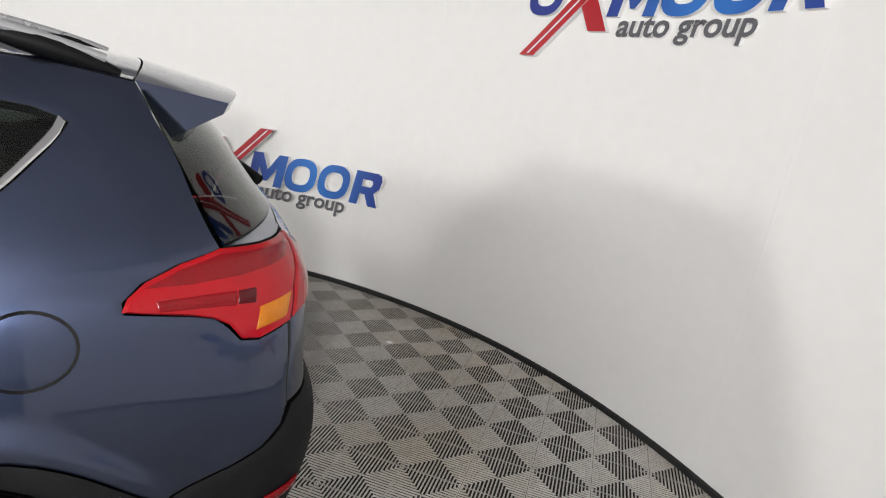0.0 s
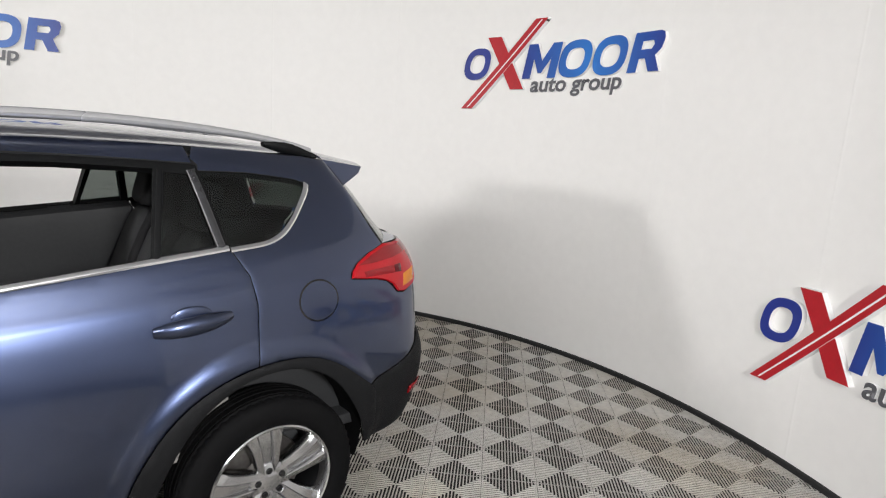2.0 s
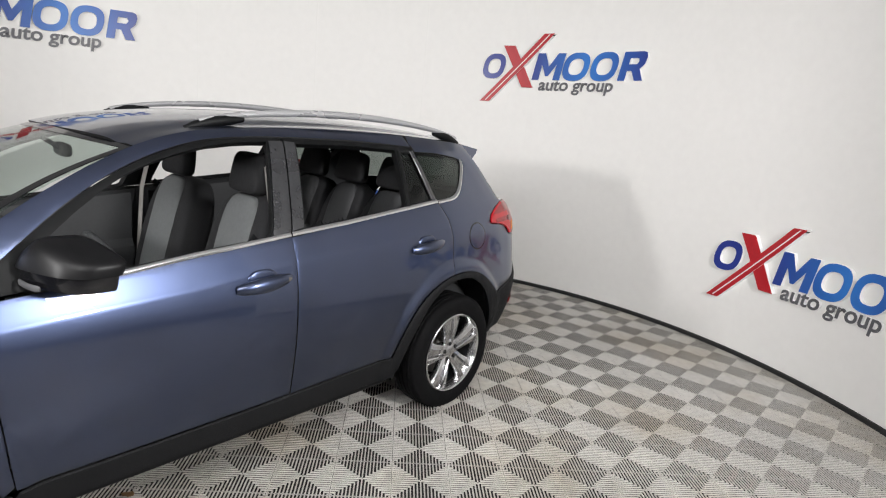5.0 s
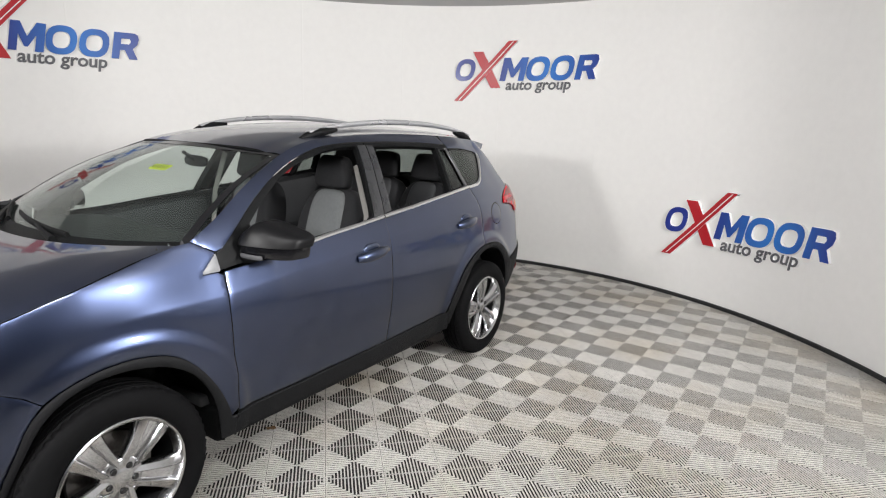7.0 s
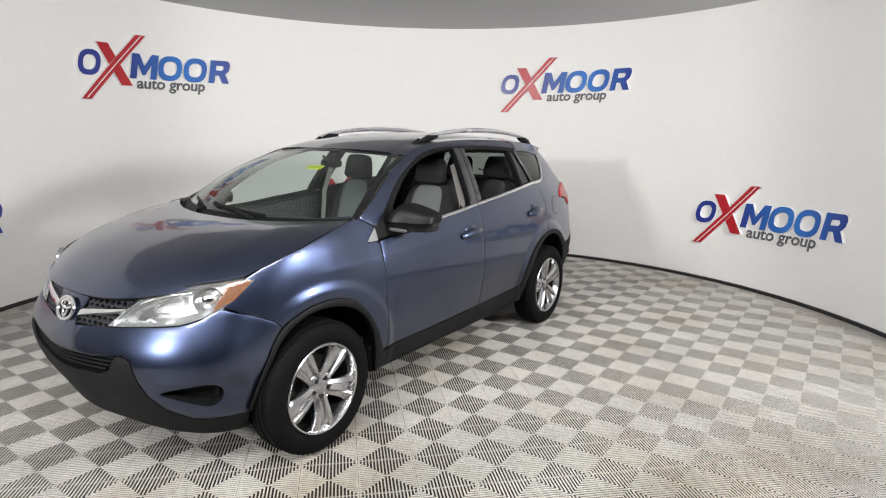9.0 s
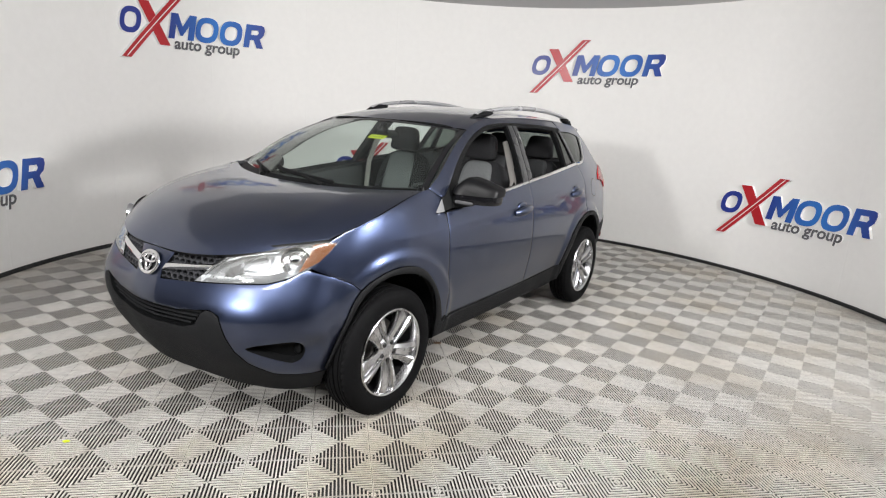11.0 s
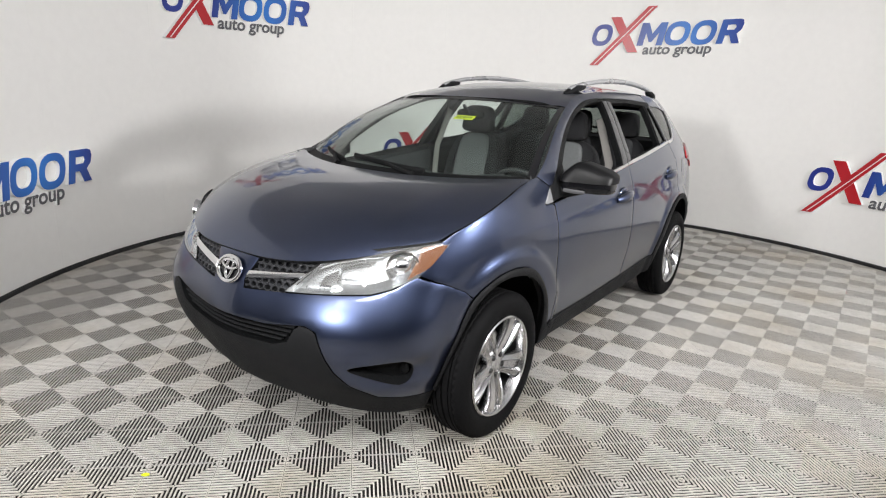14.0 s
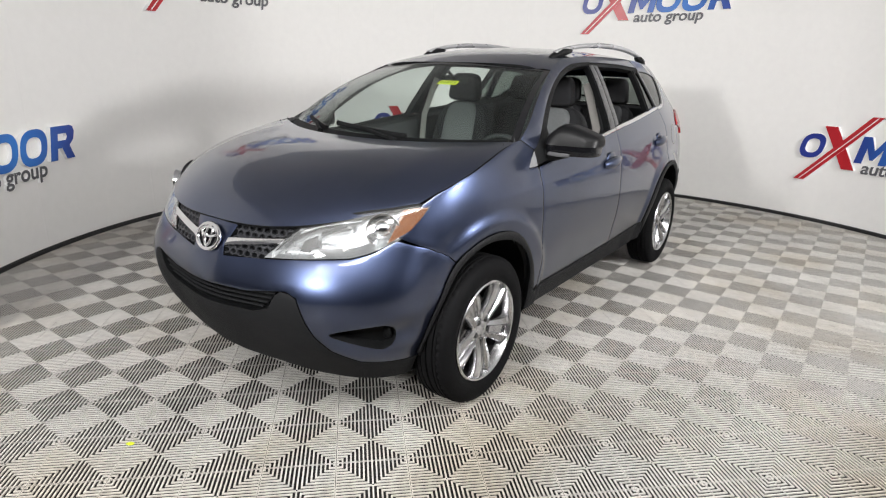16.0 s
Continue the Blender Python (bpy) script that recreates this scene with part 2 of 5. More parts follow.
def tube(bm, path, radius, n=10, flat=(1.0, 1.0), up=(0, 0, 1), cap=True):
    """Sweeps an oval along a path; radius may be a list."""
    path = [Vector(p) for p in path]
    rows = []
    for i, p in enumerate(path):
        t = (path[min(i + 1, len(path) - 1)] - path[max(i - 1, 0)]).normalized()
        s = t.cross(Vector(up)).normalized()
        w = s.cross(t)
        r = radius[i] if isinstance(radius, (list, tuple)) else radius
        rows.append([p + (s * math.cos(a) * flat[0] + w * math.sin(a) * flat[1]) * r for a in (2 * math.pi * k / n for k in range(n))])
    vs = grid(bm, rows, close=True)
    if cap:
        bm.faces.new(list(reversed(vs[0])))
        bm.faces.new(vs[-1])
    bmesh.ops.recalc_face_normals(bm, faces=bm.faces[:])
    return bm


def lathe(bm, profile, n=48):
    """Turns (radius, y) round the y axis."""
    rows = [[(r * math.cos(a), y, r * math.sin(a)) for a in (2 * math.pi * k / n for k in range(n))] for r, y in profile]
    grid(bm, rows, close=True)
    bmesh.ops.recalc_face_normals(bm, faces=bm.faces[:])
    return bm


def blob(bm, centre, size, power=3.0, nu=20, nv=14):
    """A rounded box: a superellipsoid."""
    f = lambda c: math.copysign(abs(c) ** (2 / power), c)
    rows = []
    for i in range(nv + 1):
        v = -math.pi / 2 + math.pi * min(max(i / nv, .001), .999)
        rows.append([(centre[0] + size[0] * f(math.cos(v)) * f(math.cos(a)), centre[1] + size[1] * f(math.cos(v)) * f(math.sin(a)), centre[2] + size[2] * f(math.sin(v)))
                     for a in (2 * math.pi * k / nu for k in range(nu))])
    vs = grid(bm, rows, close=True)
    bm.faces.new(list(reversed(vs[0])))
    bm.faces.new(vs[-1])
    bmesh.ops.recalc_face_normals(bm, faces=bm.faces[:])
    return bm


def inside(poly, x, y):
    c = False
    for (x0, y0), (x1, y1) in zip(poly, poly[1:] + poly[:1]):
        if (y0 > y) != (y1 > y) and x < (x1 - x0) * (y - y0) / (y1 - y0) + x0:
            c = not c
    return c


def fine_outline(poly, step):
    out = []
    for a, b in zip(poly, poly[1:] + poly[:1]):
        n = max(1, int(math.hypot(b[0] - a[0], b[1] - a[1]) / step))
        out += [(a[0] + (b[0] - a[0]) * k / n, a[1] + (b[1] - a[1]) * k / n) for k in range(n)]
    return out


def rounded(poly, r=.02, n=3):
    """Cuts a polygon's corners round."""
    out = []
    for i, p in enumerate(poly):
        a, b = poly[i - 1], poly[(i + 1) % len(poly)]
        p, a, b = Vector(p), Vector(a), Vector(b)
        d = min(r, (a - p).length * .45, (b - p).length * .45)
        s, e = p + (a - p).normalized() * d, p + (b - p).normalized() * d
        for k in range(n + 1):
            t = k / n
            q = s * (1 - t) ** 2 + p * 2 * t * (1 - t) + e * t * t
            out.append((q.x, q.y))
    return out


def fill(poly, holes=(), step=.04, curl=.012, edge=.02, extra=()):
    """Triangles over a plane outline with holes: points, faces, and how near each point is to the edge (0 on it)."""
    from_edge = []
    pts, edges = [], []
    loops = [fine_outline(list(q), edge) for q in (poly, *holes)]
    for loop in loops:
        k = len(pts)
        pts += loop
        from_edge += [0.0] * len(loop)
        edges += [(k + i, k + (i + 1) % len(loop)) for i in range(len(loop))]
    ok = lambda x, y: inside(loops[0], x, y) and not any(inside(h, x, y) for h in loops[1:])
    border = np.array(pts)
    rim = len(pts)
    if curl:
        for loop in loops:
            for i, p in enumerate(loop):
                a, b = loop[i - 1], loop[(i + 1) % len(loop)]
                n = Vector((b[1] - a[1], a[0] - b[0]))
                if n.length == 0:
                    continue
                n = n.normalized() * curl
                for s in (1, -1):
                    q = (p[0] + s * n.x, p[1] + s * n.y)
                    if ok(*q) and np.hypot(border[:, 0] - q[0], border[:, 1] - q[1]).min() > curl * .8:
                        pts.append(q)
                        from_edge.append(1.0)
    fine = []
    if len(extra):
        more = np.array(extra)
        for q in more[(more[:, 0] > border[:, 0].min()) & (more[:, 0] < border[:, 0].max())]:
            if ok(*q) and np.hypot(border[:, 0] - q[0], border[:, 1] - q[1]).min() > curl + .004:
                if not fine or np.hypot(*(np.array(fine) - q).T).min() > .007:
                    fine.append((q[0], q[1]))
        pts += fine
        from_edge += [1.0] * len(fine)
    lines = np.array(fine) if fine else np.array([(9e9, 9e9)])
    x0, x1, y0, y1 = border[:, 0].min(), border[:, 0].max(), border[:, 1].min(), border[:, 1].max()
    for i in range(int((x1 - x0) / step) + 2):
        for j in range(int((y1 - y0) / step) + 2):
            q = (x0 + (i + (j % 2) * .5) * step, y0 + j * step)
            if ok(*q) and np.hypot(border[:, 0] - q[0], border[:, 1] - q[1]).min() > curl + step * .35 and np.hypot(lines[:, 0] - q[0], lines[:, 1] - q[1]).min() > .014:
                pts.append(q)
                from_edge.append(1.0)
    vs, _, faces, orig, _, _ = delaunay_2d_cdt([Vector(p) for p in pts], edges, [], 0, 1e-5)
    near = [min((from_edge[k] for k in o), default=0.0) if o else 0.0 for o in orig]
    keep = []
    for f in faces:
        cx, cy = sum(vs[k].x for k in f) / len(f), sum(vs[k].y for k in f) / len(f)
        if ok(cx, cy):
            keep.append(f)
    return [(v.x, v.y) for v in vs], keep, near


# ---- the car's outer skin: a plan curve (u runs from the rear middle along the left side to the front middle) and inset profiles over z
def spline(xs, vs):
    xs, vs = np.array(xs, float), np.array(vs, float)
    d = np.diff(vs) / np.diff(xs)
    m = np.concatenate(([d[0]], (d[1:] + d[:-1]) / 2, [d[-1]]))
    def at(x):
        x = min(max(x, xs[0]), xs[-1])
        i = int(min(max(np.searchsorted(xs, x) - 1, 0), len(xs) - 2))
        h = xs[i + 1] - xs[i]
        s = (x - xs[i]) / h
        return float((1 + 2 * s) * (1 - s) ** 2 * vs[i] + s * (1 - s) ** 2 * h * m[i] + s * s * (3 - 2 * s) * vs[i + 1] + s * s * (s - 1) * h * m[i + 1])
    return at


PLAN = [(-.930, 0), (-.925, .20), (-.910, .40), (-.888, .54), (-.850, .655), (-.785, .735), (-.69, .785), (-.56, .815), (-.40, .838), (-.25, .856), (0, .878), (.35, .893), (.8, .899), (1.3, .902), (1.8, .902),
        (2.2, .897), (2.5, .888), (2.75, .872), (2.95, .845), (3.10, .795), (3.22, .70), (3.31, .57), (3.38, .42), (3.43, .24), (3.455, .1), (3.46, 0)]
_u = [0.0]
for (_a, _b), (_c, _d) in zip(PLAN, PLAN[1:]):
    _u.append(_u[-1] + math.hypot(_c - _a, _d - _b))
_u = np.array(_u) - _u[PLAN.index((0, .878))]
REAR_U, FRONT_U = float(_u[0]), float(_u[-1])
plan_x, plan_y = spline(_u, [p[0] for p in PLAN]), spline(_u, [p[1] for p in PLAN])
side_y = spline([.20, .30, .40, .50, .60, .70, .80, .90, .98, 1.05, 1.12, 1.20, 1.30, 1.455, 1.55, 1.60, 1.64],
                [.784, .830, .857, .880, .898, .904, .903, .893, .877, .860, .838, .806, .750, .655, .580, .512, .43])
wing_y = spline([.20, .30, .40, .50, .60, .70, .80, .90, 1.0, 1.1, 1.2, 1.3, 1.7], [.787, .834, .860, .881, .898, .904, .905, .904, .893, .864, .802, .738, .42])
front_x = spline([.22, .30, .38, .46, .54, .62, .68, .74, .80, .86, .92, 1.0, 1.1, 1.7], [3.33, 3.385, 3.428, 3.463, 3.487, 3.495, 3.487, 3.466, 3.440, 3.412, 3.38, 3.31, 3.22, 3.0])
rear_x = spline([.25, .35, .45, .60, .70, .75, .80, 1.0, 1.10, 1.18, 1.22, 1.28, 1.40, 1.50, 1.60], [-.80, -.865, -.905, -.930, -.925, -.905, -.890, -.880, -.868, -.822, -.782, -.728, -.635, -.540, -.45])


def smooth(a, b, x):
    t = min(max((x - a) / (b - a), 0), 1)
    return t * t * (3 - 2 * t)


def crease_z(u):
    return float(np.interp(u, (-.4, .06, .5, .8, 1.12, 1.55, 2.2, 2.7), (1.115, 1.112, 1.08, 1.064, 1.040, .995, .957, .95)))


FLARES = ((0.0, .525), (2.62, .500))
# lines on which the side panels need points of their own: the crease and the flares' edges
FEATURES = [(u, crease_z(u) + d) for u in np.arange(-.56, 2.7, .02) for d in (-.012, .0, .007, .022)]
FEATURES += [(cx + (rim + d) * math.cos(math.radians(a)), .36 + (rim + d) * math.sin(math.radians(a))) for cx, rim in FLARES for a in np.arange(6, 175, 2.0) for d in (-.010, .006, .021, .036, .052)]


def shape(u, z):
    """Creases and flares that stand proud of the plain side."""
    along = smooth(-.62, -.42, u) * (1 - smooth(2.35, 2.80, u))
    d = z - crease_z(u)
    # a firm crease: hollow above it, fading gently down the doors
    e = .0085 * (math.exp(-d / .042) if d > 0 else math.exp(-(d / .13) ** 2)) * along
    # hollow along the lower doors
    e -= .004 * math.exp(-((z - .55) / .09) ** 2) * smooth(.50, .85, u) * (1 - smooth(1.75, 2.1, u))
    # flares round the wheels, with a firm outer edge
    for cx, rim in FLARES:
        r = math.hypot(u - cx, z - .36)
        e += .016 * (1 - smooth(rim - .008, rim + .050, r)) * smooth(.95, .85, z) * (1 - .7 * smooth(2.78, 2.92, u))
    return e


def skin(u, z, out=0.0):
    flip = 1
    if u > FRONT_U:
        u, flip = 2 * FRONT_U - u, -1
    if u < REAR_U:
        u, flip = 2 * REAR_U - u, -1
    h = .004
    tx, ty = plan_x(min(u + h, FRONT_U)) - plan_x(max(u - h, REAR_U)), plan_y(min(u + h, FRONT_U)) - plan_y(max(u - h, REAR_U))
    if u > FRONT_U - 2 * h or u < REAR_U + 2 * h:
        tx, ty = 0, (-1 if u > 1 else 1)
    n = math.hypot(tx, ty)
    nx, ny = -ty / n, tx / n
    wf, wr = smooth(2.72, FRONT_U - .35, u), smooth(-.30, REAR_U + .35, u)
    if u < 1.2:
        # towards the rear the section shrinks in both directions, so that the corner keeps its shape
        x, y = plan_x(u), plan_y(u) * side_y(z) / .904
        if x < .2:
            x = .2 + (x - .2) * (rear_x(z) - .2) / (-.930 - .2) * smooth(.2, -.4, x) + (x - .2) * (1 - smooth(.2, -.4, x))
        k = shape(u, z) * (1 - wr) + out
        return np.array((x + nx * k, flip * (y + ny * k), z))
    wing = smooth(2.25, 2.60, u)
    inset = (.904 - side_y(z) * (1 - wing) - wing_y(z) * wing) * (1 - wf) + (3.46 - front_x(z)) * wf
    # hollow that leads to the fog lamp
    dent = .024 * math.exp(-((z - .490) / .050) ** 2) * smooth(3.05, 3.13, u) * (1 - smooth(3.22, 3.50, u))
    # the lower bumper is fuller at its corners
    full = .056 * smooth(1.0, .58, z) * (1 - .5 * smooth(.44, .27, z)) * smooth(2.97, 3.24, u) * (1 - smooth(3.34, 3.86, u))
    k = shape(u, z) * (1 - wf) + out - inset - dent + full
    return np.array((plan_x(u) + nx * k, flip * (plan_y(u) + ny * k), z))


def ux(x, z):
    """The u at which the left side has this x at this height."""
    a, b = REAR_U + .3, FRONT_U - .3
    for _ in range(40):
        c = (a + b) / 2
        a, b = (c, b) if skin(c, z)[0] < x else (a, c)
    return a


def uy(y, z, front=True):
    """The u at which the front or the rear has this y."""
    a, b = (2.4, FRONT_U) if front else (.2, REAR_U)
    for _ in range(40):
        c = (a + b) / 2
        a, b = (c, b) if skin(c, z)[1] > y else (a, c)
    return a


# ---- panels on the skin ----
def Q(x, z):
    return (ux(x, z), z)


def F(y, z):
    return (uy(y, z), z)


def R(y, z):
    return (uy(y, z, False), z)


def both(half):
    """A front outline from its left half, whose ends lie on the middle line."""
    return list(half) + [(2 * FRONT_U - u, z) for u, z in reversed(half) if abs(u - FRONT_U) > .002]


def both_rear(half):
    return list(half) + [(2 * REAR_U - u, z) for u, z in reversed(half) if abs(u - REAR_U) > .002]


def panel(poly, holes=(), out=0.0, depth=.02, step=.023, lip=.0012, curl=.006, mirror=False, edge=.025, extra=()):
    pts, faces, near = fill(poly, holes, step, curl, edge, extra)
    bm = bmesh.new()
    m = -1 if mirror else 1
    vs = []
    for (u, z), k in zip(pts, near):
        p = skin(u, z, out - (lip if k < .5 else 0))
        vs.append(bm.verts.new((p[0], m * p[1], p[2])))
    for f in faces:
        try:
            bm.faces.new([vs[k] for k in f])
        except ValueError:
            pass
    bm.normal_update()
    bmesh.ops.recalc_face_normals(bm, faces=bm.faces[:])
    # outward is away from the car's middle
    s = sum((f.normal.dot(f.calc_center_median() - Vector((1.3, 0, .8)))) * f.calc_area() for f in bm.faces)
    if s < 0:
        bmesh.ops.reverse_faces(bm, faces=bm.faces[:])
    bmesh.ops.delete(bm, geom=[v for v in bm.verts if not v.link_faces], context="VERTS")
    return thicken(bm, depth)


def strip(points, width, out, depth=.012, mirror=False):
    """A ribbon of this width along (u, z) points of the skin."""
    m = -1 if mirror else 1
    pts = []
    for a, b in zip(points, points[1:]):
        n = max(1, int(math.hypot(b[0] - a[0], b[1] - a[1]) / .04))
        pts += [(a[0] + (b[0] - a[0]) * k / n, a[1] + (b[1] - a[1]) * k / n) for k in range(n)]
    pts.append(points[-1])
    rows = []
    for i, p in enumerate(pts):
        a, b = pts[max(i - 1, 0)], pts[min(i + 1, len(pts) - 1)]
        n = Vector((a[1] - b[1], b[0] - a[0])).normalized()
        row = []
        for s, o in ((-1, -.5), (-.8, .6), (-.3, 1), (.3, 1), (.8, .6), (1, -.5)):
            q = skin(p[0] + n.x * s * width / 2, p[1] + n.y * s * width / 2, out * o)
            row.append((q[0], m * q[1], q[2]))
        rows.append(row)
    bm = bmesh.new()
    grid(bm, rows)
    bmesh.ops.recalc_face_normals(bm, faces=bm.faces[:])
    s = sum(f.normal.dot(f.calc_center_median() - Vector((1.3, 0, .8))) for f in bm.faces)
    if s < 0:
        bmesh.ops.reverse_faces(bm, faces=bm.faces[:])
    return thicken(bm, depth)


def arch(cx, r, a0, a1, n=14, cz=.36, rz=None):
    return [(cx + r * math.cos(radians(a0 + (a1 - a0) * k / n)), cz + (rz or r) * math.sin(radians(a0 + (a1 - a0) * k / n))) for k in range(n + 1)]


# ---- the room ----
def ring_point(deg, r, z):
    return (CENTRE[0] + r * math.cos(radians(deg)), CENTRE[1] + r * math.sin(radians(deg)), z)


A0, A1 = -22, 202
bm = bmesh.new()
N = 112
prof = [(RADIUS, 0.0), (RADIUS, TOP * .5), (RADIUS, TOP), (RADIUS + .12, TOP), (RADIUS + .12, TOP * .5), (RADIUS + .12, 0.0)]
grid(bm, [[ring_point(A0 + (A1 - A0) * k / N, r, z) for r, z in prof] for k in range(N + 1)])
bmesh.ops.recalc_face_normals(bm, faces=bm.faces[:])
structure("wall_round", bm, M_WALL, "smooth white curved booth wall with a satin paint finish", "wall")
bm = bmesh.new()
prof = [(RADIUS - .002, .0), (RADIUS - .016, .0), (RADIUS - .016, .028), (RADIUS - .010, .035), (RADIUS - .002, .037)]
grid(bm, [[ring_point(A0 + (A1 - A0) * k / N, r, z) for r, z in prof] for k in range(N + 1)])
bmesh.ops.recalc_face_normals(bm, faces=bm.faces[:])
structure("baseboard", bm, M_BASE, "narrow black rubber base strip along the curved wall", "baseboard")
wall = bpy.data.objects["wall_round"]
for k in range(13):
    # faint joints between the wall's sheets
    d = A0 + 9 + 17.9 * k
    if d > A1:
        break
    bm = bmesh.new()
    grid(bm, [[ring_point(d + a, RADIUS - r, z) for z in (.045, 1.5, TOP - .002)] for a, r in ((-.14, .0002), (-.07, .0009), (.07, .0009), (.14, .0002))])
    bmesh.ops.recalc_face_normals(bm, faces=bm.faces[:])
    part("joint_strip", thicken(bm, .0004), [M_WALL, M_WALL], wall)
# plain unseen hall walls added to close the booth's open side behind the camera
e0, e1 = ring_point(A0, RADIUS, 0), ring_point(A1, RADIUS, 0)
HALL_Y, HALL_W, HALL_E = -6.2, -3.0, 7.9
for name, lo, hi in (("wall_hall_east", (HALL_E, HALL_Y, 0), (HALL_E + .12, e0[1], TOP)), ("wall_hall_west", (HALL_W - .12, HALL_Y, 0), (HALL_W, e1[1], TOP)),
                     ("wall_hall_south", (HALL_W - .12, HALL_Y - .12, 0), (HALL_E + .12, HALL_Y, TOP)),
                     ("wall_return_east", (e0[0] + .10, e0[1], 0), (HALL_E + .12, e0[1] + .12, TOP)), ("wall_return_west", (HALL_W - .12, e1[1], 0), (e1[0] - .10, e1[1] + .12, TOP))):
    bm = bmesh.new()
    box(bm, lo, hi)
    # the east walls are lighter so that they act as reflectors for the doors
    east = name.endswith("east")
    structure(name, bm, M_HALL_EAST if east else M_HALL, f"plain {'light grey' if east else 'dark'} unseen hall wall added to close the booth", "wall", 0)
bm = bmesh.new()
box(bm, (HALL_W - .2, e0[1] - .3, TOP + .002), (HALL_E + .2, CENTRE[1] + RADIUS + .3, TOP + .12))
structure("ceiling", bm, M_CEIL, "plain grey painted ceiling over the booth", "ceiling", 0)
bm = bmesh.new()
box(bm, (HALL_W - .2, HALL_Y - .2, TOP + .002), (HALL_E + .2, e0[1] - .304, TOP + .12))
structure("ceiling_hall", bm, M_CEIL, "plain grey painted ceiling over the open hall", "ceiling", 0)
# slab below the ribs; its colour carries the shade of their gaps
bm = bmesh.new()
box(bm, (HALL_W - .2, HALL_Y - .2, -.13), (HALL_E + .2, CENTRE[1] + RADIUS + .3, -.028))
FLOOR = structure("floor", bm, M_SLAB, "slab coloured near black as gap shade under grey ribbed interlocking floor tiles", "floor", 0)


# ---- wall logos: raised foam shapes bent round the wall ----
def plate(bm, outline, holes, face_slot, deg, z0, r0, r1, fade=None):
    """A flat shape in (metres along the wall, height), bent on to the wall and thickened; sides take slot 0."""
    pts, faces, _ = fill(outline, holes, 9.0, 0.0, .03)
    uv = bm.loops.layers.uv.verify()
    at = lambda x, z, r: ring_point(deg - math.degrees(x * 1.012 / RADIUS), r, z0 + z + .021 * x)
    top = [bm.verts.new(at(x, z, r1)) for x, z in pts]
    low = [bm.verts.new(at(x, z, r0)) for x, z in pts]
    count = {}
    for f in faces:
        a = Vector(pts[f[0]]).to_3d(), Vector(pts[f[1]]).to_3d(), Vector(pts[f[2]]).to_3d()
        f = f if (a[1] - a[0]).cross(a[2] - a[0]).z > 0 else list(reversed(f))
        k = bm.faces.new([top[i] for i in f])
        k.material_index = face_slot
        for loop, i in zip(k.loops, f):
            loop[uv].uv = ((pts[i][0] - fade[0]) / (fade[1] - fade[0]), .5) if fade else (.5, .5)
        for i, j in zip(f, list(f[1:]) + [f[0]]):
            count[(i, j)] = 1
    for i, j in count:
        if (j, i) not in count:
            bm.faces.new((top[j], top[i], low[i], low[j]))


def oval(cx, cz, rx, rz, slant=.18, n=36, power=2.5):
    f = lambda c: math.copysign(abs(c) ** (2 / power), c)
    return [(cx + rx * f(math.cos(2 * math.pi * k / n)) + slant * rz * f(math.sin(2 * math.pi * k / n)), cz + rz * f(math.sin(2 * math.pi * k / n))) for k in range(n)]


def letters(text, size):
    """The outline mesh of a word in the built-in font, as plain points and faces."""
    cu = bpy.data.curves.new("word", "FONT")
    cu.body, cu.size, cu.shear, cu.offset = text, size, .12, .0035
    ob = new("word", cu)
    me = bpy.data.meshes.new_from_object(ob)
    pts, faces = [tuple(v.co) for v in me.vertices], [tuple(p.vertices) for p in me.polygons]
    bpy.data.objects.remove(ob)
    bpy.data.curves.remove(cu)
    bpy.data.meshes.remove(me)
    return pts, faces


WORD = letters("auto group", .15)


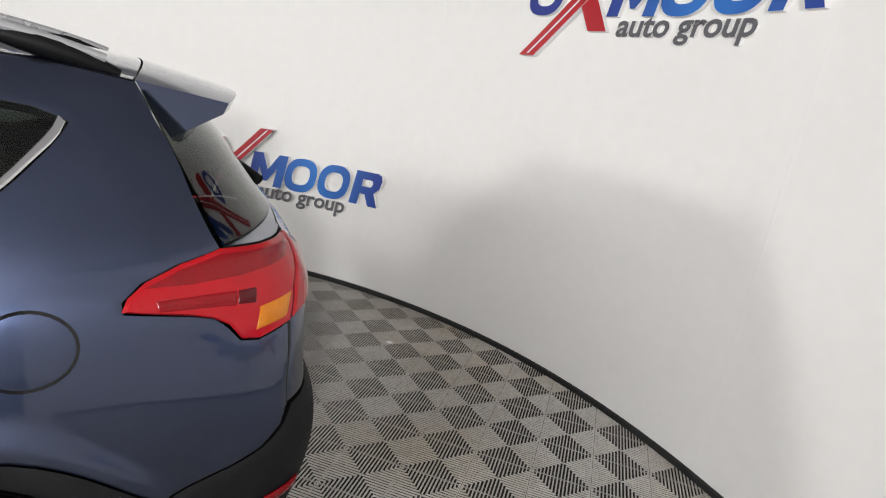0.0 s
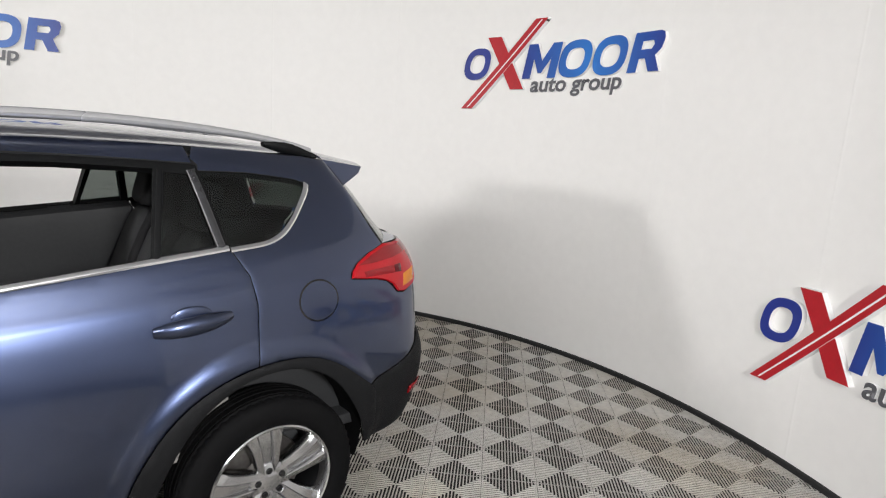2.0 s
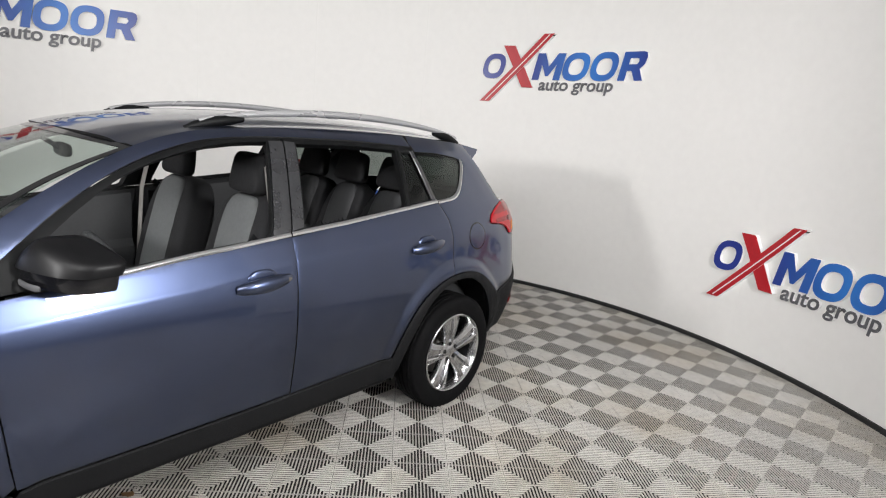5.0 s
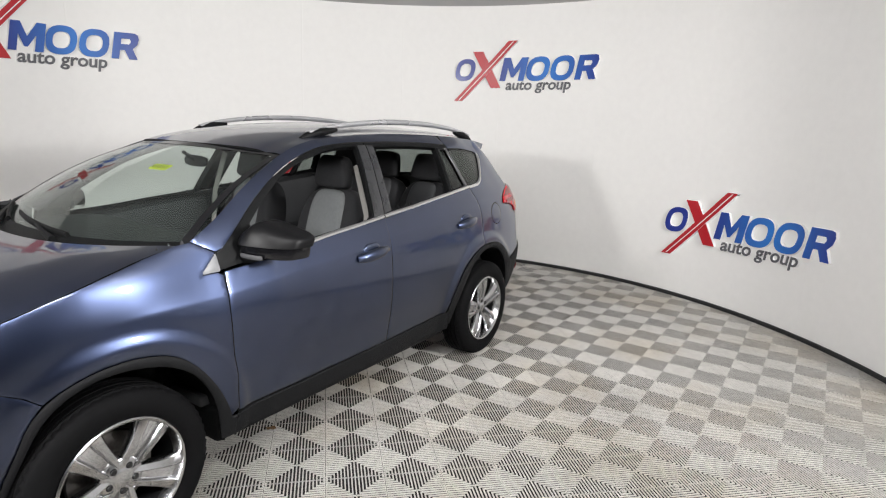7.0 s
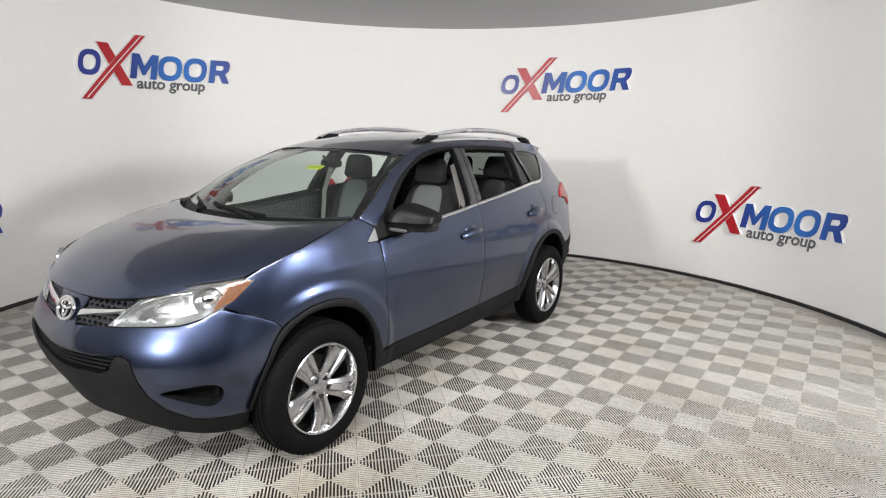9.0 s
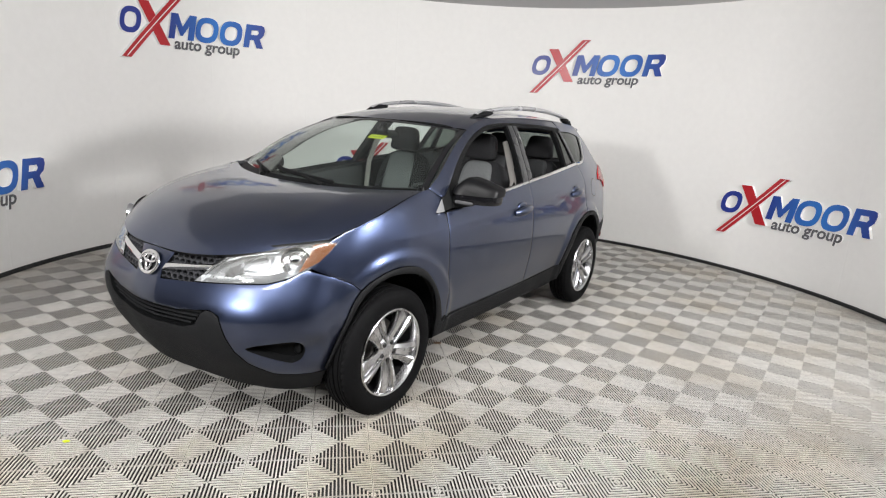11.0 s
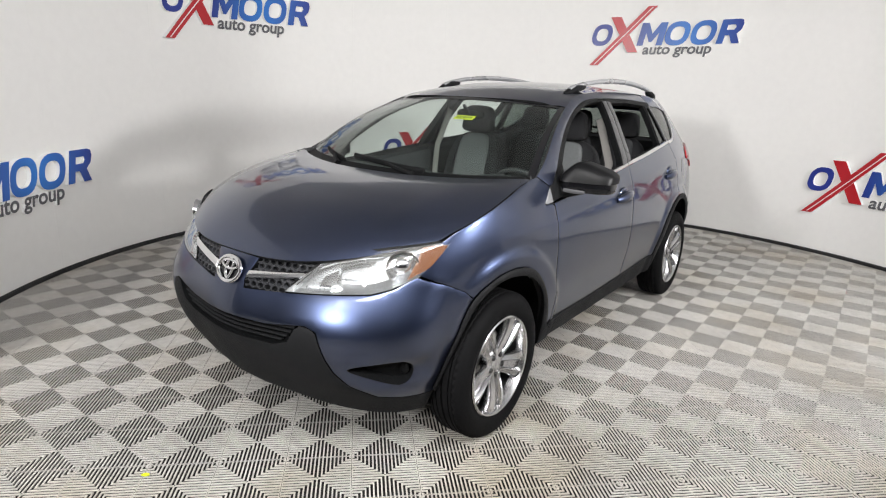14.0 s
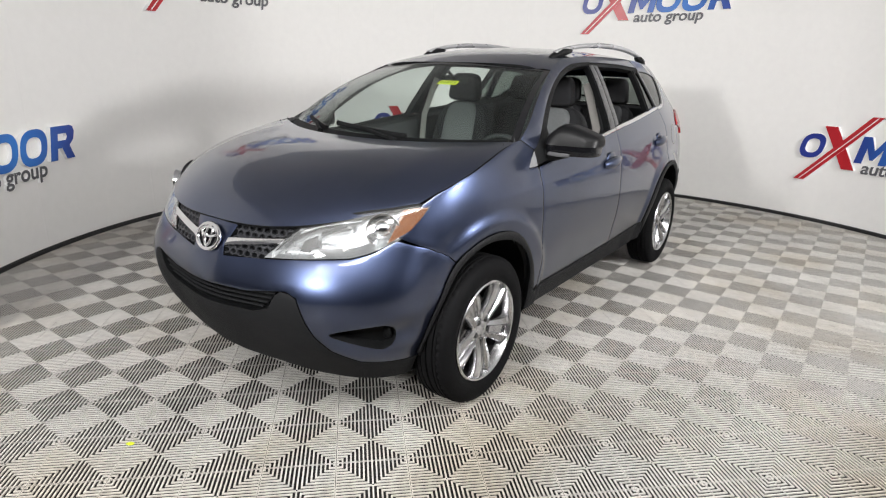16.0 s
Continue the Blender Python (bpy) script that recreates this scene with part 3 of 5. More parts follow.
def wall_logo(deg, z0):
    """A sign whose left end is at this angle and whose lowest tip is at z0."""
    root = new("wall_sign")
    root.location = ring_point(deg - 12.5, RADIUS, z0)
    tagged(root, "raised red, blue and grey sign on the curved white wall", "wall sign", "signs on the curved wall")
    away = root.matrix_basis.inverted()
    deep = RADIUS - .001

    def add(name, jobs, mats, label):
        bm = bmesh.new()
        for outline, holes, slot, r0, r1, fade in jobs:
            plate(bm, outline, holes, slot, deg, z0, r0, r1, fade)
        bm.transform(away)
        return part(name, bm, mats, root, label, smooth_deg=30)

    front = RADIUS - .035
    blue = [M_EDGE, M_BLUE, M_FADE]
    add("blue_ring", [(oval(.125, .365, .118, .128), [oval(.125, .365, .066, .075)], 1, deep, front, None)], blue, "deep blue raised ring")
    # cross: a short bar under a long bar with a white stripe
    add("short_bar", [([(.210, .575), (.335, .575), (.570, .155), (.448, .155)], [], 1, deep, front - .004, None)], [M_EDGE, M_LOGO_RED], "red slanted bar")
    add("long_bar", [([(.0, .0), (.105, .0), (.750, .69), (.640, .69)], [], 1, deep, front - .012, None),
                     ([(.055, .012), (.067, .012), (.702, .68), (.690, .68)], [], 2, front - .011, front - .0145, None)], [M_EDGE, M_LOGO_RED, M_WHITE], "long red slanted bar with a white stripe")
    s = .18
    lo, hi = .235, .50
    sl = lambda x, z: (x + s * (z - lo), z)
    fade = (.52, 1.76)
    add("blue_block", [([sl(.548, lo), sl(.548, hi), sl(.628, hi), sl(.697, .37), sl(.766, hi), sl(.846, hi), sl(.846, lo), sl(.773, lo), sl(.773, .385), sl(.712, .275), sl(.682, .275), sl(.621, .385), sl(.621, lo)],
                        [], 2, deep, front, fade)], blue, "blue slanted notched block")
    for cx in (1.012, 1.305):
        add("blue_ring", [(oval(cx, .3675, .137, .137), [oval(cx, .3675, .076, .078)], 2, deep, front, fade)], blue, "light blue raised ring")
    add("blue_block", [([sl(1.452, lo), sl(1.452, hi), sl(1.640, hi), sl(1.675, .488), sl(1.692, .445), sl(1.684, .385), sl(1.645, .340), sl(1.705, lo), sl(1.622, lo), sl(1.570, .325), sl(1.525, .325), sl(1.525, lo)],
                        [[sl(1.525, .385), sl(1.525, .44), sl(1.605, .44), sl(1.620, .413), sl(1.605, .385)]], 2, deep, front, fade)], blue, "blue slanted block with a slot")
    # the grey words
    bm = bmesh.new()
    pts, faces = WORD
    x0, x1 = min(p[0] for p in pts), max(p[0] for p in pts)
    k = .79 / (x1 - x0)
    at = lambda p, r: ring_point(deg - math.degrees((.625 + (p[0] - x0) * k) * 1.012 / RADIUS), r, z0 + .135 + p[1] * k * .95 + .021 * (.625 + (p[0] - x0) * k))
    top, low = [bm.verts.new(at(p, RADIUS - .022)) for p in pts], [bm.verts.new(at(p, deep)) for p in pts]
    edges = {}
    for f in faces:
        bm.faces.new([top[i] for i in f]).material_index = 1
        for i, j in zip(f, f[1:] + f[:1]):
            edges[(i, j)] = 1
    for i, j in edges:
        if (j, i) not in edges:
            bm.faces.new((top[j], top[i], low[i], low[j]))
    bmesh.ops.recalc_face_normals(bm, faces=bm.faces[:])
    bm.transform(away)
    part("lettering", bm, [M_EDGE, M_GREY_TEXT], root, "small grey lettering reading auto group", smooth_deg=30)
    return root


for left_end, z0 in ((26.85, .437), (66.67, 1.946), (106.4, .430), (146.25, 1.932), (185.6, .437)):
    wall_logo(left_end, z0)


# ---- the car ----
CAR = new("suv_car")
CAR.matrix_world = pose(3.037, 2.638, 0, 0, 0, -134.85)
tagged(CAR, "dark blue metallic compact suv with lowered side windows on ribbed floor", "car")
PAINT = [M_PAINT, M_TRIM]


def eased(pts, n=26):
    """A smooth line through these points."""
    d = [0.0]
    for p, q in zip(pts, pts[1:]):
        d.append(d[-1] + math.hypot(q[0] - p[0], q[1] - p[1]))
    fx, fz = spline(d, [p[0] for p in pts]), spline(d, [p[1] for p in pts])
    return [(fx(d[-1] * k / n), fz(d[-1] * k / n)) for k in range(n + 1)]


ARCH_R_OUT = eased([(.502, .44), (.468, .54), (.43, .61), (.38, .68), (.30, .75), (.20, .802), (.10, .830), (0, .840), (-.10, .836), (-.2, .810), (-.29, .762), (-.37, .70), (-.45, .635)])
ARCH_R_IN = eased([(.425, .34), (.39, .46), (.345, .57), (.27, .68), (.18, .748), (.09, .784), (0, .795), (-.10, .785), (-.18, .752), (-.26, .69), (-.33, .60), (-.40, .48), (-.45, .34)])


def spread(pts, cx, k=1.024):
    return [(cx + (x - cx) * k, .36 + (z - .36) * k) for x, z in pts]


ARCH_F_OUT = eased([(2.185, .40), (2.21, .46), (2.25, .54), (2.30, .62), (2.362, .70), (2.42, .752), (2.474, .782), (2.57, .806), (2.666, .809), (2.762, .793), (2.86, .750), (2.93, .68), (2.97, .59), (3.01, .49), (3.04, .36)])
ARCH_F_IN = eased([(2.235, .30), (2.266, .44), (2.314, .564), (2.378, .659), (2.474, .727), (2.57, .757), (2.675, .766), (2.762, .752), (2.84, .712), (2.905, .640), (2.95, .545), (2.985, .45), (3.006, .33)])
BELT = [(2.185, 1.045), (1.98, 1.060), (1.77, 1.080), (1.56, 1.104), (1.35, 1.122), (1.12, 1.145), (.80, 1.172), (.44, 1.208), (.12, 1.238)]
ARCH_R_IN, ARCH_F_IN = spread(ARCH_R_IN, 0), spread(ARCH_F_IN, 2.62)
D_FRONT = [(2.185, 1.03), (2.19, .90), (2.182, .70), (2.165, .52), (2.15, .415)]
D_REAR = [(.112, 1.235), (.062, 1.15), (.046, 1.05), (.050, .93), (.060, .838)]


def belt_at(x):
    xs = [p[0] for p in reversed(BELT)]
    return float(np.interp(x, xs, [p[1] for p in reversed(BELT)]))


def qs(pts):
    return [Q(x, z) for x, z in pts]


def side_parts(mirror):
    """Doors, wings, pillars and trim of one side; every outline is in (x, z)."""
    g = .0020
    # wing over the front wheel
    poly = qs([(2.19 + g, 1.03), (2.215, 1.045), (2.285, 1.045), (2.208, 1.124), (2.255, 1.150), (2.305, 1.176), (2.36, 1.172), (2.50, 1.145), (2.66, 1.105), (2.83, 1.057), (2.95, 1.015), (3.01, .985), (3.06, .945), (3.13, .868),
               (3.02, .815), (2.93, .770), (2.887, .734)]) + qs([p for p in reversed(ARCH_F_OUT) if p[0] < 2.878]) + qs([(2.152 + g, .43), (2.166 + g, .52), (2.183 + g, .70), (2.191 + g, .90)])
    part("front_fender", panel(poly, extra=FEATURES, mirror=mirror, depth=.03, step=.014, edge=.012), PAINT, CAR)
    # front door skin
    low = [(2.15, .415), (1.8, .415), (1.4, .42), (1.125, .425)]
    poly = qs([(x - g, z) for x, z in D_FRONT] + [(p[0], p[1]) for p in low[1:-1]] + [(1.123 + g, .425), (1.128 + g, .62), (1.120 + g, .90), (1.112 + g, 1.07), (1.112 + g, 1.142)]
              + [p for p in reversed(BELT) if 1.13 < p[0] < 2.1] + [(2.185 - g, 1.043)])
    door = part("front_door", panel(poly, extra=FEATURES, mirror=mirror, depth=.03), PAINT, CAR)
    # rear door skin, cut by the wheel arch
    poly = qs([(1.1155, 1.140), (1.1125, 1.07), (1.1155, .90), (1.1235, .62), (1.1185, .425), (.80, .435), (.515, .442)] + [p for p in ARCH_R_OUT if p[0] > .07][1:] + [(x + g, z) for x, z in reversed(D_REAR)][0:]
              + [(.30, 1.222), (.44, 1.208), (.80, 1.172)])
    rear = part("rear_door", panel(poly, extra=FEATURES, mirror=mirror, depth=.03), PAINT, CAR)
    # quarter with the rear pillar
    q_hole = [(.185, 1.505), (.0, 1.50), (-.20, 1.476), (-.245, 1.462)] + eased([(-.266, 1.452), (-.255, 1.430), (-.21, 1.372), (-.16, 1.318), (-.10, 1.270), (-.03, 1.245), (.05, 1.237), (.125, 1.231)], 14)
    poly = qs([(x - g, z) for x, z in D_REAR] + [p for p in ARCH_R_OUT if p[0] < .045] + [(-.53, .660), (-.61, .680), (-.68, .705), (-.735, .745), (-.752, .79), (-.748, .90), (-.742, 1.01)]) \
        + qs([(-.66, .990), (-.615, .998), (-.585, 1.032), (-.555, 1.055), (-.50, 1.068), (-.37, 1.085), (-.365, 1.11), (-.40, 1.145), (-.47, 1.178), (-.565, 1.207)]) \
        + qs([(-.497, 1.34), (-.434, 1.465), (-.390, 1.545), (-.25, 1.562), (0, 1.578), (.17, 1.584), (.19, 1.545), (.17, 1.525)]) + qs([(.172, 1.50), (.14, 1.33), (.122, 1.238)])
    part("quarter_panel", panel(poly, [qs(q_hole)], extra=FEATURES, mirror=mirror, depth=.05), PAINT, CAR)
    pane = part("quarter_window", panel(qs(q_hole), out=-.008, depth=.004, mirror=mirror, lip=0), [M_TINT, M_TINT], CAR, "dark tinted fixed quarter glass")
    pane.visible_shadow = False
    # roof side: windscreen pillar and the rail above the doors
    poly = qs([(2.252, 1.1535), (2.204, 1.1275), *eased([(2.17, 1.135), (1.95, 1.302), (1.72, 1.430), (1.44, 1.520), (1.20, 1.546), (1.02, 1.551), (.60, 1.549), (.19, 1.530)], 30),
               *eased([(.20, 1.584), (.40, 1.592), (.80, 1.593), (1.20, 1.578), (1.42, 1.560), (1.60, 1.522), (1.80, 1.447), (2.0, 1.345), (2.14, 1.262), (2.302, 1.1795)], 30)])
    part("roof_side_rail", panel(poly, mirror=mirror, depth=.05), PAINT, CAR)
    # small bright corner piece at the foot of the pillar
    part("corner_trim", panel(qs([(2.201, 1.053), (2.206, 1.049), (2.272, 1.048), (2.280, 1.050), (2.281, 1.056), (2.210, 1.119), (2.205, 1.119)]), mirror=mirror, depth=.01, out=.001, curl=.004, step=.03), [M_CORNER, M_TRIM], CAR, "grey glossy triangular corner trim")
    # window frames
    f_hole = [(2.02, 1.085)] + eased([(2.0, 1.215), (1.905, 1.287), (1.70, 1.409), (1.42, 1.496), (1.22, 1.523), (1.105, 1.528)], 18) + [(1.205, 1.165), (1.225, 1.150), (1.56, 1.122), (1.77, 1.100)]
    poly = qs([(2.196, 1.052), (2.197, 1.122), *eased([(2.172, 1.130), (1.95, 1.296), (1.72, 1.424), (1.44, 1.514), (1.20, 1.540), (1.025, 1.545)], 18), (1.122, 1.160), (1.35, 1.136), (1.56, 1.118), (1.77, 1.094), (1.98, 1.074)])
    part("window_frame", panel(poly, [qs(f_hole)], out=-.006, mirror=mirror, depth=.035, curl=.006, step=.03), [M_BLACK, M_BLACK], door, "black window frame")
    r_hole = [(.952, 1.523), (.60, 1.523), (.320, 1.508), (.375, 1.235), (.39, 1.225), (1.02, 1.175), (1.035, 1.185)]
    r_fixed = [(.285, 1.497), (.205, 1.492), (.160, 1.258), (.345, 1.238)]
    poly = qs([(1.015, 1.546), (.60, 1.543), (.30, 1.532), (.175, 1.522), (.118, 1.252), (.44, 1.222), (.80, 1.186), (1.112, 1.160)])
    part("window_frame", panel(poly, [qs(r_hole), qs(r_fixed)], out=-.006, mirror=mirror, depth=.035, curl=.006, step=.03), [M_BLACK, M_BLACK], rear, "black window frame")
    pane = part("fixed_window", panel(qs(r_fixed), out=-.012, depth=.004, mirror=mirror, lip=0, curl=.01), [M_TINT, M_TINT], rear, "dark tinted fixed pane")
    pane.visible_shadow = False
    for a, b in (((.300, 1.505), (.358, 1.228)),):
        part("window_divider", strip(qs([a, b]), .022, .004, mirror=mirror), [M_BLACK, M_BLACK], rear)
    part("window_divider", strip(qs([(.198, 1.508), (.142, 1.245)]), .030, .004, mirror=mirror), [M_PILLAR, M_BLACK], rear, "satin black divider bar")
    # pillar films between the windows
    part("pillar_cover", panel(qs([(1.095, 1.532), (1.024, 1.534), (1.116, 1.163), (1.205, 1.152)]), out=.003, mirror=mirror, depth=.01, curl=.008, step=.03), [M_PILLAR, M_BLACK], door, "satin dark grey pillar cover with scuffs")
    part("pillar_cover", panel(qs([(1.016, 1.534), (.962, 1.530), (1.045, 1.178), (1.108, 1.166)]), out=.003, mirror=mirror, depth=.01, curl=.008, step=.03), [M_PILLAR, M_BLACK], rear, "satin dark grey pillar cover with scuffs")
    # bright belt line
    line = [(x, z + .008) for x, z in BELT if x < 2.0]
    part("belt_moulding", strip(qs([p for p in line if p[0] > 1.1]), .020, .006, mirror=mirror), [M_CHROME, M_BLACK], door, "chrome belt moulding")
    part("belt_moulding", strip(qs([(1.112, 1.154)] + [p for p in line if p[0] < 1.1]), .020, .006, mirror=mirror), [M_CHROME, M_BLACK], rear, "chrome belt moulding")
    part("quarter_moulding", strip(qs(eased([(.115, 1.240), (.04, 1.246), (-.03, 1.254), (-.095, 1.279), (-.152, 1.326), (-.20, 1.380), (-.243, 1.434), (-.252, 1.458)], 18)), .018, .007, mirror=mirror), [M_CHROME, M_BLACK], CAR, "chrome quarter window moulding")
    # handles
    for d, x0, z0 in ((door, 1.28, .975), (rear, .27, 1.022)):
        p = skin(ux(x0, z0), z0)
        m = -1 if mirror else 1
        bm = bmesh.new()
        path, radii = [], []
        for k in range(15):
            t = k / 14
            x = x0 + .125 - .25 * t
            y = skin(ux(x, z0), z0)[1] + .028 * math.sin(math.pi * min(max(t, .02), .98)) ** .5 - .004
            path.append((x, m * y, z0 - .012 + .022 * t))
            radii.append(.008 + .020 * math.sin(math.pi * min(max(t * .93 + .05, 0), 1)) ** .6)
        tube(bm, path, radii, 14, (.85, 1.15))
        handle = part("door_handle", bm, M_PAINT, d)
        bm = bmesh.new()
        y = skin(ux(x0, z0), z0)[1] - .004
        blob(bm, (x0 + .005, m * y, z0 + .008), (.070, .010, .050), 2.4)
        part("handle_cup", bm, M_PAINT, handle, "recessed cup behind the handle")
        if d is door:
            bm = bmesh.new()
            tube(bm, [(x0 - .105, m * (y + .016), z0 + .008), (x0 - .105, m * (y + .032), z0 + .008)], .008, 14)
            part("key_lock", bm, M_STEEL, handle, "silver key lock")
    # cladding: sill and arches
    poly = qs([(2.14, .405), (1.8, .407), (1.4, .412), (.9, .425), (.50, .44), (.445, .37), (.44, .30), (.9, .295), (1.6, .292), (2.12, .290), (2.20, .30)])
    part("sill_cladding", panel(poly, out=.006, mirror=mirror, depth=.04, lip=.008), [M_CLAD, M_TRIM], CAR, "dark grey plastic sill cladding")
    poly = qs(ARCH_F_OUT + list(reversed(ARCH_F_IN)) + [(2.20, .295), (2.155, .30), (2.16, .40)])
    part("front_arch_cladding", panel(poly, out=.010, mirror=mirror, depth=.05, lip=.005, curl=.008, step=.03), [M_CLAD, M_BLACK], CAR, "dark grey plastic wheel arch cladding")
    poly = qs(ARCH_R_OUT + [(-.475, .60), (-.495, .34)] + list(reversed(ARCH_R_IN)) + [(.46, .34)])
    part("rear_arch_cladding", panel(poly, out=.010, mirror=mirror, depth=.05, lip=.005, curl=.008, step=.03), [M_CLAD, M_BLACK], CAR, "dark grey plastic wheel arch cladding")
    # lamps at the rear corner
    outline = qs([(-.365, 1.092), (-.375, 1.118), (-.41, 1.148), (-.48, 1.180), (-.565, 1.207), (-.742, 1.207), (-.752, 1.10), (-.742, 1.018), (-.66, .996), (-.618, 1.004), (-.588, 1.04), (-.55, 1.060), (-.50, 1.072)])
    tail = part("tail_lamp", panel(outline, out=.010, mirror=mirror, depth=.03, lip=.008, curl=.006, step=.025, edge=.015), [M_RED, M_BLACK], CAR, "bright red tail lamp with an amber section")
    part("amber_section", panel(qs([(-.656, 1.075), (-.648, 1.022), (-.727, 1.036), (-.740, 1.092)]), out=.0125, mirror=mirror, depth=.006, lip=.002, curl=.004, step=.02, edge=.012), [M_AMBER_TAIL, M_AMBER_TAIL], tail, "amber turn lens")
    part("lens_band", panel(qs([(-.435, 1.089), (-.428, 1.112), (-.60, 1.118), (-.60, 1.086)]), out=.0122, mirror=mirror, depth=.006, lip=.002, curl=.004, step=.02, edge=.012), [M_RED_DARK, M_RED_DARK], tail, "darker red lens band")
    part("lens_block", panel(qs([(-.604, 1.088), (-.604, 1.118), (-.646, 1.120), (-.646, 1.086)]), out=.0124, mirror=mirror, depth=.006, lip=.002, curl=.004, step=.02, edge=.012), [M_RED_BLACK, M_RED_BLACK], tail, "deep red lens block")
    part("upper_lens", panel(qs([(-.405, 1.138), (-.48, 1.172), (-.565, 1.199), (-.736, 1.199), (-.728, 1.170), (-.60, 1.150), (-.50, 1.140)]), out=.0115, mirror=mirror, depth=.005, lip=.001, curl=.006, step=.02, edge=.012), [M_RED_DARK, M_RED_DARK], tail, "deeper red sloping upper lens")
    inner = [Q(-.750, 1.205), R(.50, 1.205), R(.44, 1.15), R(.45, 1.06), Q(-.752, 1.022), Q(-.760, 1.10)]
    part("tail_lamp_inner", panel(inner, out=.008, mirror=mirror, depth=.03, lip=.006, curl=.006, step=.03, edge=.015), [M_RED, M_BLACK], CAR, "red tailgate lamp")
    # wheel house
    for cx in (0.0, 2.63):
        m = -1 if mirror else 1
        bm = bmesh.new()
        rows = []
        for k in range(21):
            a = radians(-12 + 204 * k / 20)
            wx, wz = cx + .425 * math.cos(a), .36 + .425 * math.sin(a)
            rim_y = min(.855, skin(ux(wx, max(wz, .3)), max(wz, .3))[1] - .02)
            rows.append([(cx + r * math.cos(a), m * y, .36 + r * math.sin(a)) for y, r in ((rim_y, .446), (.74, .43), (.52, .425))])
        grid(bm, rows)
        c = [(cx + .425 * math.cos(radians(-12 + 204 * k / 20)), m * .52, .36 + .425 * math.sin(radians(-12 + 204 * k / 20))) for k in range(21)]
        bm.faces.new([bm.verts.new(p) for p in c])
        part("wheel_house", bm, M_RUBBER, CAR, "black wheel house liner")
    if not mirror:
        # fuel flap
        ring = [(ux(-.205, 1.03) + .0965 * math.cos(radians(a)), 1.03 + .0805 * math.sin(radians(a))) for a in range(0, 360, 12)]
        part("fuel_flap_gap", panel(ring, out=.0008, depth=.004, lip=0, curl=.004, step=.03, edge=.012), [M_GLOSS, M_GLOSS], CAR, "dark seam of the round fuel flap")
        ring = [(ux(-.205, 1.03) + .0895 * math.cos(radians(a)), 1.03 + .0735 * math.sin(radians(a))) for a in range(0, 360, 12)]
        part("fuel_flap", panel(ring, out=.0014, depth=.004, lip=.0004, curl=.004, step=.03, edge=.012), PAINT, CAR, "round blue fuel flap")


side_parts(False)
side_parts(True)

# front: bumper cover, grille, lamps
COVER = [(FRONT_U, .872), F(.12, .868), F(.135, .862), F(.095, .775), F(.105, .742), F(.22, .752), F(.33, .762), F(.45, .775), F(.55, .785), F(.65, .794), F(.71, .815)] + [Q(3.14, .858), Q(3.02, .812), Q(2.932, .767), Q(2.890, .731)] \
    + qs([p for p in ARCH_F_OUT if p[0] > 2.896]) + [F(.80, .328), F(.665, .360), F(.593, .416), F(.553, .477), F(.531, .542), F(.50, .645), F(.45, .662), F(.40, .655), F(.25, .628), (FRONT_U, .622)]
FOG = [(3.232 + .062 * math.cos(radians(k)) * (3.0 if math.cos(radians(k)) > 0 else 1), .484 + .057 * math.sin(radians(k)) * (1 - .55 * max(math.cos(radians(k)), 0)) + .012 * max(math.cos(radians(k)), 0)) for k in range(0, 360, 12)]
fog_r = [(2 * FRONT_U - u, z) for u, z in FOG]
bumper = part("front_bumper", panel(both(COVER), [FOG, fog_r], depth=.03, step=.026), [M_PAINT, M_BLACK], CAR)
